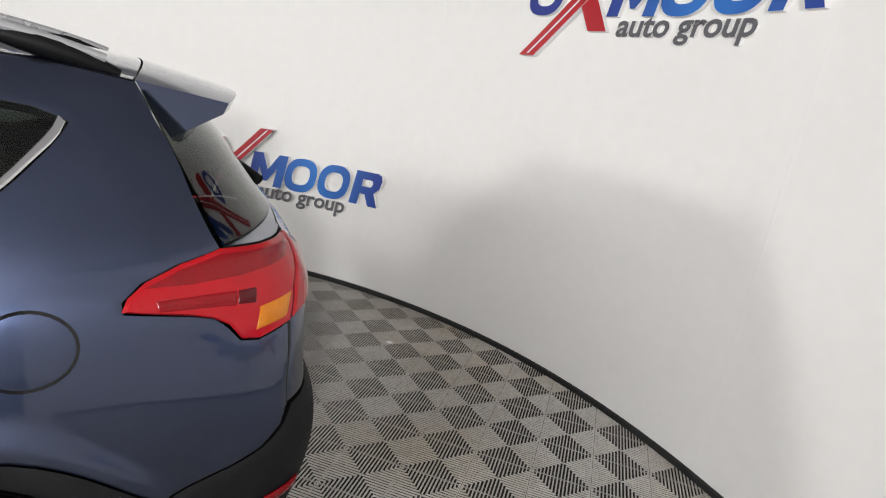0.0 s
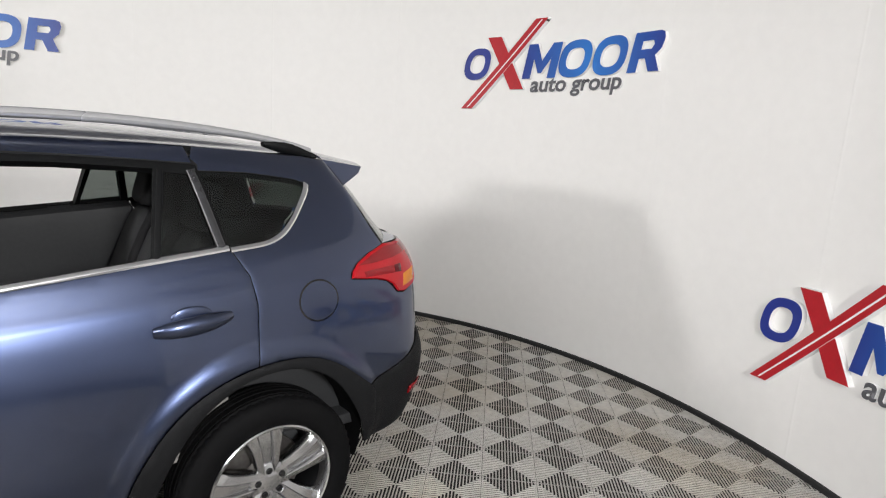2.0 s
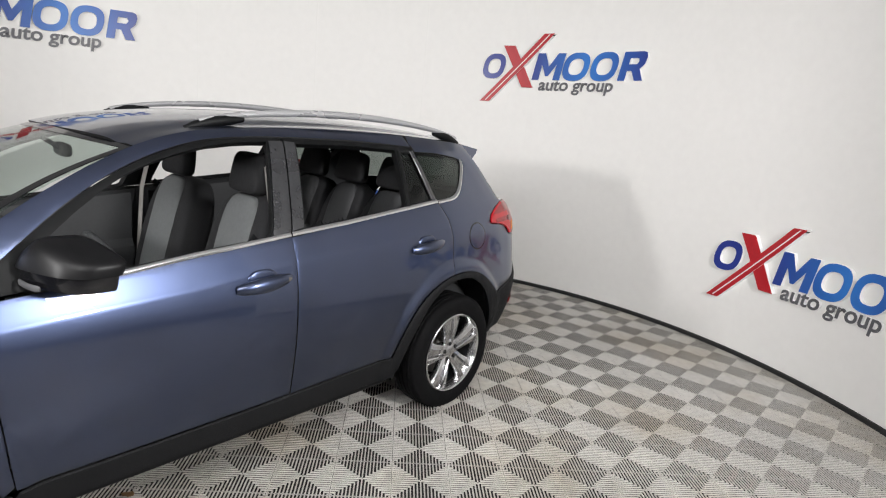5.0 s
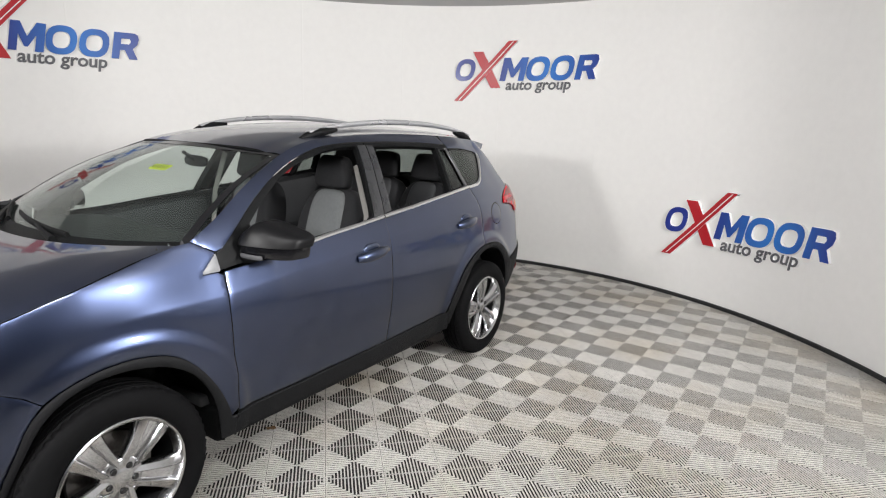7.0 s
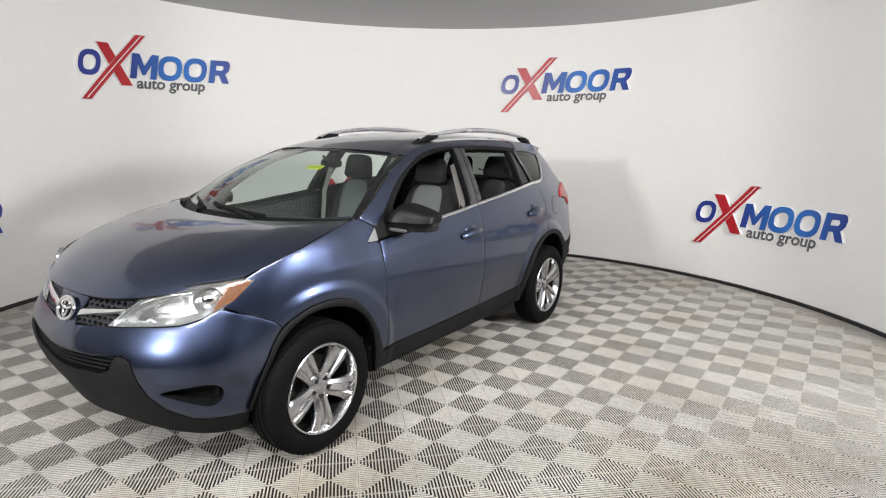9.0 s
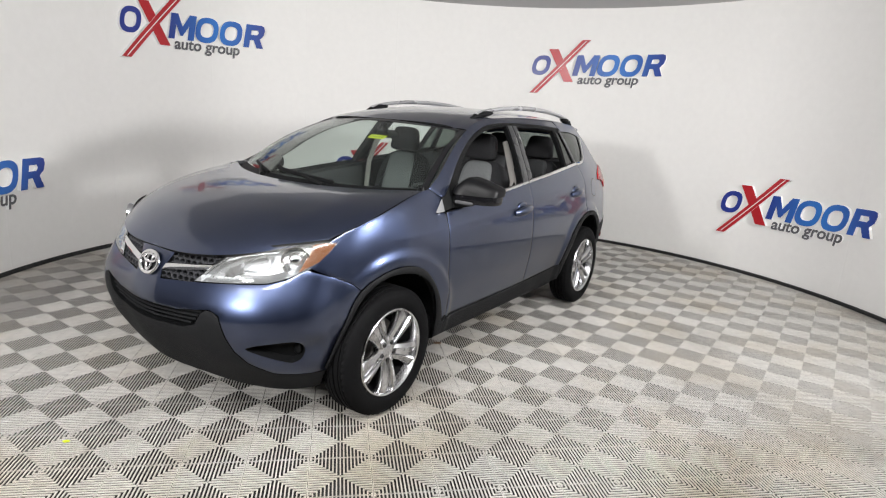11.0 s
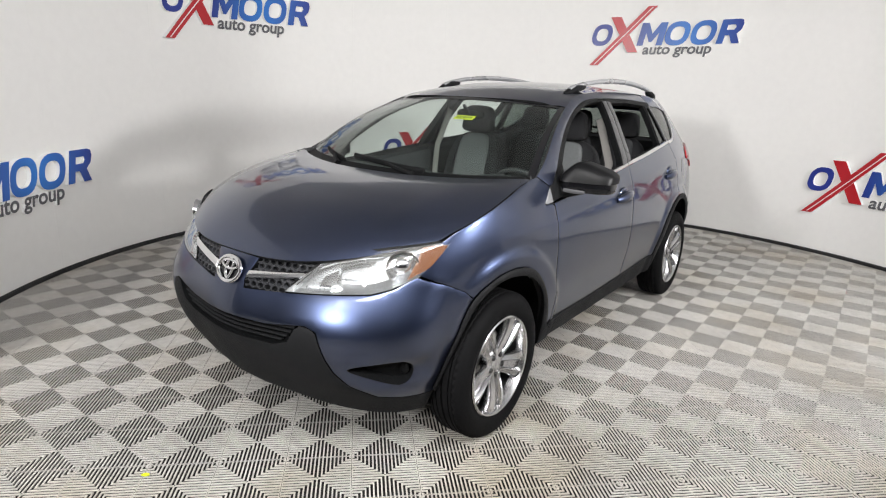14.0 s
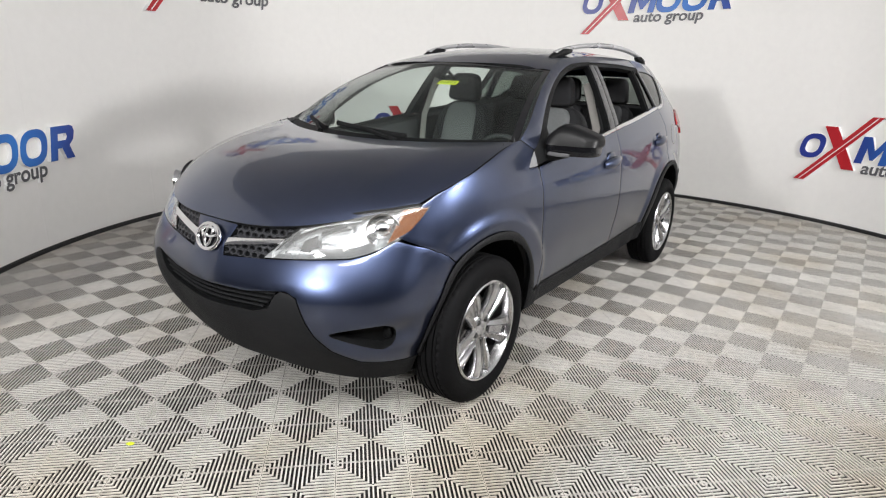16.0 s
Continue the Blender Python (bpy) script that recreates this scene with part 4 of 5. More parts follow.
for side in (1, -1):
    at = lambda u, z: (u if side > 0 else 2 * FRONT_U - u, z)
    cup = part("fog_recess", panel([at(*p) for p in FOG], out=-.050, depth=.01, lip=-.047, curl=.012, step=.02, edge=.015), [M_BLACK, M_BLACK], bumper, "black fog lamp recess")
    bm = bmesh.new()
    c = skin(at(3.205, .482)[0], .482, -.046)
    blob(bm, c, (.010, .030, .030), 2.2)
    part("fog_cover", bm, M_BLACK, cup, "round black blanking cover")
    head = [F(.315, .767), F(.38, .838), F(.455, .911), F(.55, .936), F(.66, .959), F(.735, .972)] + [Q(3.035, .981), Q(2.985, .976), Q(3.02, .945), Q(3.08, .898), Q(3.128, .862)] + [F(.70, .818), F(.65, .800), F(.55, .790), F(.45, .780)]
    lamp_body = part("headlamp", panel([at(*p) for p in head], out=-.055, depth=.01, lip=-.055, curl=.020, step=.03, edge=.02), [M_LAMP_GREY, M_BLACK], CAR, "clear headlamp with projector and amber corner")
    lens = part("lens", panel([at(*p) for p in head], out=.004, depth=.003, lip=.004, curl=.012, step=.03), [M_LENS, M_LENS], lamp_body, "clear lens cover")
    lens.visible_shadow = False
    c = skin(at(*F(.715, .895))[0], .895, -.035)
    out_dir = (Vector(skin(at(*F(.715, .895))[0], .895, .05)) - Vector(c)).normalized()
    bm = bmesh.new()
    blob(bm, c, (.042, .042, .042), 2)
    part("projector_lens", bm, M_REFLECT, lamp_body, "round projector lens")
    bm = bmesh.new()
    lathe(bm, [(.040, .0), (.052, .01), (.060, .03), (.066, .03), (.058, .005), (.046, -.01)], 32)
    part("projector_ring", bm, M_CHROME, lamp_body, "chrome projector ring", at=Matrix.Translation(c) @ out_dir.to_track_quat("Y", "Z").to_matrix().to_4x4())
    part("main_reflector", panel([at(*p) for p in (F(.515, .825), F(.50, .868), F(.56, .893), F(.625, .900), F(.640, .855), F(.60, .820))], out=-.030, depth=.02, lip=.02, curl=.015, step=.02), [M_REFLECT, M_BLACK], lamp_body, "bright main beam reflector")
    part("dark_bezel", panel([at(*p) for p in (F(.445, .795), F(.455, .838), F(.50, .862), F(.512, .822), F(.50, .796))], out=-.018, depth=.01, lip=.008, curl=.008, step=.02, edge=.015), [M_GLOSS, M_BLACK], lamp_body, "dark bezel between the reflectors")
    part("turn_reflector", panel([at(*p) for p in (F(.745, .968), Q(3.045, .974), Q(2.996, .971), Q(3.03, .938), Q(3.085, .893), F(.738, .850))], out=.0015, depth=.008, lip=.0015, curl=.008, step=.02, edge=.015), [M_AMBER, M_AMBER], lamp_body, "amber corner reflector")
    part("lower_reflector", panel([at(*p) for p in (F(.355, .775), F(.40, .812), F(.50, .818), F(.55, .80), F(.45, .785))], out=-.020, depth=.01, lip=.006, curl=.01, step=.02, edge=.015), [M_FACET, M_BLACK], lamp_body, "faceted lower reflector")
    part("brow", panel([at(*p) for p in (F(.40, .850), F(.455, .900), F(.56, .920), F(.64, .932), F(.64, .922), F(.56, .908), F(.48, .885))], out=-.012, depth=.012, lip=.006, curl=.006, step=.02, edge=.015), [M_REFLECT, M_BLACK], lamp_body, "bright upper trim")
    # upper grille: dark backing, honeycomb bars, chrome bar
    gr = [F(.100, .748), F(.094, .775), F(.138, .862), F(.30, .888), F(.45, .908), F(.38, .838), F(.312, .765), F(.22, .756)]
    back = part("upper_grille", panel([at(*p) for p in gr], out=-.03, depth=.01, lip=-.02, curl=.01, step=.04), [M_BLACK, M_BLACK], CAR, "black honeycomb upper grille")
    bm = bmesh.new()
    poly = [at(*p) for p in gr]
    for i in range(-2, 22):
        for j in range(-1, 10):
            u0, z0 = at(*F(.27, .82))[0] + (i - 8) * .038 + (j % 2) * .019, .74 + j * .0235
            if not inside(poly, u0, z0):
                continue
            o = [(u0 + .0212 * math.cos(radians(a)), z0 + .0148 * math.sin(radians(a))) for a in range(30, 390, 60)]
            n = [(u0 + .0172 * math.cos(radians(a)), z0 + .0112 * math.sin(radians(a))) for a in range(30, 390, 60)]
            A, B, C = [bm.verts.new(skin(*p, -.008)) for p in o], [bm.verts.new(skin(*p, -.008)) for p in n], [bm.verts.new(skin(*p, -.026)) for p in n]
            for k in range(6):
                q = (k + 1) % 6
                bm.faces.new((A[k], A[q], B[q], B[k]))
                bm.faces.new((B[k], B[q], C[q], C[k]))
    part("honeycomb", bm, M_MESH, back, "honeycomb mesh", smooth_deg=0)
    part("chrome_bar", panel([at(*p) for p in (F(.097, .782), F(.106, .812), F(.25, .830), F(.392, .850), F(.366, .822), F(.25, .803))], out=.006, depth=.02, lip=.006, curl=.005, step=.03, edge=.02), [M_CHROME, M_BLACK], back, "satin chrome grille bar")
# emblem: plain chrome oval rings on a dark field
c = Vector(skin(FRONT_U, .800, .005))
tilt = Matrix.Translation(c) @ pose(0, 0, 0, 0, -22, 0)
bm = bmesh.new()
rows = [[(.0, r * .078 * math.cos(a), r * .056 * math.sin(a)) for a in (2 * math.pi * k / 40 for k in range(40))] for r in (.02, .5, .95)]
grid(bm, rows, close=True)
emblem = part("front_emblem", thicken(bm, .01), [M_GLOSS, M_GLOSS], CAR, "chrome oval emblem on the nose", at=tilt)
for rx, rz, cz, w in ((.075, .053, 0, .009), (.051, .018, .019, .006), (.021, .042, .004, .006)):
    bm = bmesh.new()
    tube(bm, [(.006, rx * math.cos(a), cz + rz * math.sin(a)) for a in (2 * math.pi * k / 40 for k in range(41))], w, 8, (1, .8), (1, 0, 0), cap=False)
    part("oval_ring", bm, M_CHROME, emblem, "chrome oval ring")
# lower grille and lip
low = [(FRONT_U, .620), F(.25, .626), F(.40, .652), F(.415, .640), F(.365, .580), F(.28, .548), (FRONT_U, .535)]
back = part("lower_grille", panel(both(low), out=-.05, depth=.01, lip=-.03, curl=.012), [M_BLACK, M_BLACK], CAR, "black slatted lower grille")
for z, w in ((.560, .33), (.580, .36), (.600, .38), (.620, .40)):
    bm = bmesh.new()
    tube(bm, [skin(uy(abs(y), z + .02 * (abs(y) / .4) ** 2) if y >= 0 else 2 * FRONT_U - uy(-y, z + .02 * (abs(y) / .4) ** 2), z + .02 * (abs(y) / .4) ** 2, -.02) for y in np.linspace(-w, w, 25)], .007, 8, (1.6, .7))
    part("slat", bm, M_CLAD, back)
LIP = [(FRONT_U, .532), F(.28, .545), F(.365, .577), F(.405, .640), F(.43, .658), F(.47, .655), F(.497, .640), F(.528, .540), F(.550, .475), F(.590, .414), F(.662, .358), F(.797, .326)] + qs([(3.03, .335), (3.02, .250)]) \
    + [F(.78, .240), F(.60, .245), F(.30, .268), (FRONT_U, .280)]
part("front_lip", panel(both(LIP), out=.003, depth=.03, lip=.0015, curl=.008), [M_CLAD, M_BLACK], CAR, "dark grey plastic front lip")
# rear bumper, tailgate, rear glass
RB = [(REAR_U, .785), R(.50, .782)] + qs([(-.768, .780), (-.745, .741), (-.685, .700), (-.61, .675), (-.53, .655), (-.455, .630), (-.478, .60), (-.498, .34)]) + [R(.74, .345), R(.60, .34), R(.30, .345), (REAR_U, .345)]
rb = part("rear_bumper", panel(both_rear(RB), out=.005, depth=.03, lip=.005, curl=.01), [M_CLAD, M_BLACK], CAR, "dark grey plastic rear bumper")
for side in (1, -1):
    pts = [Q(-.70, .50), Q(-.80, .51), Q(-.80, .545), Q(-.70, .54)]
    part("reflector", panel([(u if side > 0 else 2 * REAR_U - u, z) for u, z in pts], out=.016, depth=.006, lip=.003, curl=.006, step=.02, edge=.015), [M_RED_DARK, M_RED_DARK], rb, "small red reflector")
GATE = [(REAR_U, 1.211), R(.45, 1.215), R(.497, 1.207), R(.437, 1.15), R(.447, 1.055), Q(-.752, 1.015), Q(-.756, .95), Q(-.756, .795), R(.45, .79), (REAR_U, .79)]
part("tailgate", panel(both_rear(GATE), depth=.04), PAINT, CAR)
pane_edge = spline([1.210, 1.345, 1.462, 1.530], [-.577, -.505, -.443, -.408])
rows = []
for i in range(15):
    z = 1.212 + (1.530 - 1.212) * i / 14
    side, mid_x0 = skin(ux(pane_edge(z), z), z, -.004), rear_x(z)
    rows.append([(side[0] + (mid_x0 - side[0]) * (1 - abs(j / 16 - 1) ** 2.7), side[1] * (1 - j / 16), z + .012 * (1 - abs(j / 16 - 1) ** 2.7)) for j in range(33)])
bm = bmesh.new()
grid(bm, rows)
bmesh.ops.recalc_face_normals(bm, faces=bm.faces[:])
if sum(f.normal.x for f in bm.faces) > 0:
    bmesh.ops.reverse_faces(bm, faces=bm.faces[:])
ledge = bmesh.new()
lip_row = []
for p in rows[0]:
    q = skin(uy(abs(p[1]), 1.210, False), 1.210, -.002)
    lip_row.append((q[0], p[1], q[2]))
grid(ledge, [[(p[0], p[1], p[2] - .004) for p in rows[0]], lip_row])
bmesh.ops.recalc_face_normals(ledge, faces=ledge.faces[:])
if sum(f.normal.z for f in ledge.faces) < 0:
    bmesh.ops.reverse_faces(ledge, faces=ledge.faces[:])
part("tailgate_ledge", thicken(ledge, .006), [M_PAINT, M_BLACK], CAR, "blue ledge under the rear window")
part("rear_window", thicken(bm, .004), [M_TINT, M_TINT], CAR, "dark tinted rear window").visible_shadow = False
bm = bmesh.new()
tube(bm, [skin(REAR_U - .02, 1.235, .03), skin(REAR_U - .10, 1.27, .022), skin(REAR_U - .36, 1.275, .018)], [.022, .012, .007], 8)
part("rear_wiper", bm, M_BLACK, CAR, "black rear wiper")

# bonnet
gap = spline([0, .2, .45, .7, .88, 1], [2.355, 2.50, 2.68, 2.86, 2.97, 3.018])
gap_z = spline([0, .2, .45, .7, .88, 1], [1.168, 1.144, 1.100, 1.046, 1.008, .988])
mid_x = spline([0, .25, .5, .75, .9, 1], [2.625, 2.80, 2.99, 3.20, 3.34, 3.418])
mid_z = spline([0, .25, .5, .75, .9, 1], [1.150, 1.138, 1.105, 1.036, .952, .882])
rows = []
for i in range(33):
    s = i / 32
    gx, gz = gap(s), gap_z(s)
    gy = skin(ux(gx, gz), gz)[1] - .007
    row = []
    for j in range(41):
        v = -1 + 2 * j / 40
        k = 1 - abs(v) ** (2.3 + .5 * s)
        ridge = .005 * math.exp(-((abs(v) - .74) / .09) ** 2) * smooth(0, .2, s) * smooth(1.0, .75, s)
        lip = .003 if (abs(v) > .99 or s > .99) else 0
        row.append((gx + (mid_x(s) - gx) * k, v * gy, gz + .005 + (mid_z(s) - gz - .005) * k + ridge - lip))
    rows.append(row)
bm = bmesh.new()
grid(bm, rows)
bmesh.ops.recalc_face_normals(bm, faces=bm.faces[:])
if sum(f.normal.z for f in bm.faces) < 0:
    bmesh.ops.reverse_faces(bm, faces=bm.faces[:])
part("bonnet", thicken(bm, .02), [M_PAINT, M_BLACK], CAR)

# windscreen
WS_LOW, WS_TOP = ((2.310, .812, 1.156), (2.56, 0, 1.135)), ((1.655, .622, 1.496), (1.775, 0, 1.527))


def screen(s, v, out=0.0):
    """A place on the windscreen: s from its foot to its top, v from the right to the left."""
    k = 1 - abs(v) ** 2.2
    lo = [WS_LOW[0][0] + (WS_LOW[1][0] - WS_LOW[0][0]) * k, v * WS_LOW[0][1], WS_LOW[0][2] + (WS_LOW[1][2] - WS_LOW[0][2]) * k]
    hi = [WS_TOP[0][0] + (WS_TOP[1][0] - WS_TOP[0][0]) * k, v * WS_TOP[0][1], WS_TOP[0][2] + (WS_TOP[1][2] - WS_TOP[0][2]) * k]
    bow = math.sin(math.pi * s)
    p = Vector(lo).lerp(Vector(hi), s) + Vector((.018, 0, .034)) * bow
    return p + Vector((.42, 0, .90)) * out


def sheet(fn, ns, nv, depth, mats, name, parent, label=""):
    bm = bmesh.new()
    grid(bm, [[fn(i / ns, -1 + 2 * j / nv) for j in range(nv + 1)] for i in range(ns + 1)])
    bmesh.ops.recalc_face_normals(bm, faces=bm.faces[:])
    if sum(f.normal.z for f in bm.faces) < 0:
        bmesh.ops.reverse_faces(bm, faces=bm.faces[:])
    return part(name, thicken(bm, depth), mats, parent, label)


ws = sheet(screen, 16, 30, .004, [M_GLASS, M_GLASS], "windscreen", CAR, "clear windscreen with a faint green tint")
ws.visible_shadow = False
sheet(lambda s, v: screen(.945 + .06 * s, v, .0015), 2, 30, .003, [M_GLOSS, M_GLOSS], "black_border", ws, "black upper glass border")
for m in (1, -1):
    sheet(lambda s, v: screen(s, m * (.965 + .02 * v), .0015), 16, 2, .003, [M_GLOSS, M_GLOSS], "black_border", ws, "black side glass border")
sheet(lambda s, v: screen(-.125 + .165 * s, v * .955, .003), 4, 30, .02, [M_BLACK, M_BLACK], "cowl", CAR, "black plastic cowl under the windscreen")
# yellow tag behind the glass, with unreadable bars
sheet(lambda s, v: screen(.645 + .060 * s, .262 + .088 * v, -.012), 2, 6, .001, [M_YELLOW, M_YELLOW], "windscreen_tag", ws, "yellow paper tag with dark bars")
for k in range(5):
    sheet(lambda s, v: screen(.660 + .030 * s, .200 + .031 * k + .008 * v, -.0105), 1, 1, .0005, [M_INK, M_INK], "print_bar", ws, "dark printed bar")
for y0, y1, s1 in ((.30, -.22, .10), (-.38, .30 - .95, .085)):
    bm = bmesh.new()
    a = screen(-.01, y0, .015)
    tube(bm, [a, a.lerp(screen(.05, (y0 + y1) / 2, .02), .6), screen(.06, (y0 + y1) / 2, .018)], [.016, .012, .009], 8)
    arm = part("front_wiper", bm, M_BLACK, CAR, "black windscreen wiper")
    bm = bmesh.new()
    tube(bm, [screen(.035 + .06 * t, y0 + (y1 - y0) * (t * 1.25 - .1), .010) for t in np.linspace(0, 1, 9)], .009, 8, (1, 1.6))
    part("blade", bm, M_BLACK, arm)

# roof
edge_z = spline([-.40, -.25, 0, .4, .8, 1.2, 1.42, 1.60, 1.68], [1.548, 1.562, 1.578, 1.592, 1.593, 1.578, 1.558, 1.520, 1.490])
top_z = spline([-.42, -.25, 0, .4, .8, 1.2, 1.42, 1.60, 1.78], [1.585, 1.602, 1.624, 1.642, 1.645, 1.630, 1.608, 1.575, 1.528])
rows = []
for i in range(31):
    s = i / 30
    x = -.385 + (1.668 + .385) * s
    z = edge_z(x)
    y = skin(ux(x, z), z)[1] - .002
    row = []
    for j in range(33):
        v = -1 + 2 * j / 32
        k = 1 - abs(v) ** 2.4
        xx = x + (.112 * smooth(.75, 1, s) - .03 * smooth(.2, 0, s)) * k
        gutter = -.010 * math.exp(-((abs(v) - .86) / .035) ** 2)
        row.append((xx, v * y, z + (top_z(xx) - z) * k + gutter))
    rows.append(row)
bm = bmesh.new()
grid(bm, rows)
bmesh.ops.recalc_face_normals(bm, faces=bm.faces[:])
if sum(f.normal.z for f in bm.faces) < 0:
    bmesh.ops.reverse_faces(bm, faces=bm.faces[:])
part("roof", thicken(bm, .020), [M_PAINT, M_BLACK], CAR)
bm = bmesh.new()
grid(bm, [[(p[0] - .03, p[1] * .96, p[2] - .034) for p in row] for row in rows[1:30]])
part("headliner", thicken(bm, .004), [M_HEADLINER, M_HEADLINER], CAR, "grey fabric headliner")
# spoiler
rows = []
for i in range(9):
    s = i / 8
    row = []
    for j in range(25):
        v = -1 + 2 * j / 24
        k = 1 - abs(v) ** 3
        y0 = skin(ux(-.385, edge_z(-.385)), edge_z(-.385))[1] - .004
        row.append((-.389 - .03 * k - (.218 + .03 * k) * s, v * (y0 - .035 * s), edge_z(-.385) + (top_z(-.40) - edge_z(-.385)) * k - (.028 + .018 * k) * s))
    rows.append(row)
bm = bmesh.new()
vs = grid(bm, rows)
under = [bm.verts.new((v.co.x + .012, v.co.y, v.co.z - .030)) for v in vs[-1]]
root = [bm.verts.new((v.co.x - .080, v.co.y * 1.01, v.co.z - .128)) for v in vs[0]]
for a, b, c in ((vs[-1], under, 0), (under, root, 0), (root, vs[0], 0)):
    for j in range(24):
        bm.faces.new((a[j], b[j], b[j + 1], a[j + 1]))
for j in (0, 24):
    bm.faces.new([r[j] for r in vs] + [under[j], root[j]])
bmesh.ops.recalc_face_normals(bm, faces=bm.faces[:])
part("roof_spoiler", bm, M_PAINT, CAR)
# roof rails
for m in (1, -1):
    def rail_y(x):
        return .50 - .03 * smooth(.4, -.4, x) - .02 * smooth(1.0, 1.5, x)
    xs = np.linspace(1.36, -.33, 29)
    lift = [.060 * math.sin(math.pi * min(max((k + .6) / 29.2, 0), 1)) ** .45 for k in range(29)]
    bm = bmesh.new()
    tube(bm, [(x, m * rail_y(x), edge_z(x) + .014 + h) for x, h in zip(xs, lift)], [.014 + .008 * math.sin(math.pi * k / 28) for k in range(29)], 12, (1.25, .8))
    rail = part("roof_rail", bm, M_SILVER, CAR, "silver roof rail on black feet")
    for x0, x1, lean in ((1.42, 1.16, 1), (-.36, -.12, -1)):
        bm = bmesh.new()
        tube(bm, [(x0 + (x1 - x0) * t, m * rail_y(x0 + (x1 - x0) * t), edge_z(x0 + (x1 - x0) * t) + .006 + .030 * math.sin(t * 1.57)) for t in np.linspace(0, 1, 7)], [.010, .018, .024, .027, .027, .023, .014], 12, (1.1, .95))
        part("rail_foot", bm, M_BLACK, rail, "black plastic rail foot")
# door mirrors
for m in (1, -1):
    bm = bmesh.new()
    tube(bm, [(2.08, m * .80, 1.085), (2.05, m * .86, 1.09), (2.00, m * .91, 1.105)], [.05, .035, .035], 10, (.9, .6), (1, 0, 0))
    mirror = part("door_mirror", bm, M_BLACK, CAR, "black door mirror")
    # swept housing: satin cap above, gloss black band below, flat underside
    for name, material, label, z0, z1, grow in (("cap", M_CAP, "satin dark grey mirror cap", 1.140, 1.30, 0.0), ("shell", M_GLOSS, "gloss black mirror shell", 1.090, 1.142, -.007)):
        bm = bmesh.new()
        blob(bm, (1.997, m * .942, 1.150), (.078 + grow, .119 + grow, .090), 4.0, 44, 30)
        for v in bm.verts:
            t = (m * v.co.y - .942) / .119
            up = v.co.z - 1.140
            if up > 0:
                # the roof of the cap rises steeply inboard and runs down gently to the tip
                v.co.z = 1.140 + up * (1 - .45 * smooth(-.35, -1.0, t) - .40 * smooth(-.35, 1.0, t))
                v.co.x -= .25 * up
            v.co.x -= .050 * t + .018 * max(t, 0) ** 2
            v.co.z = min(max(v.co.z - .006 * t, z0 - .004 * t), z1 - .006 * t)
        bmesh.ops.remove_doubles(bm, verts=bm.verts[:], dist=.0008)
        part(name, bm, material, mirror, label)
    bm = bmesh.new()
    front = spline([.86, .90, .945, .98, 1.01, 1.035, 1.05], [2.098, 2.093, 2.077, 2.052, 2.022, 1.987, 1.957])
    tube(bm, [(front(y) + .002, m * y, 1.100 - .05 * (y - .86)) for y in np.linspace(.852, .955, 13)], [.006] + [.0085] * 11 + [.006], 10, (.5, 1.2))
    part("trim_strip", bm, M_STRIP, mirror, "grey lower strip")
    bm = bmesh.new()
    blob(bm, (1.902, m * .955, 1.145), (.006, .088, .056), 3)
    part("mirror_glass", bm, M_CHROME, mirror, "mirror glass")


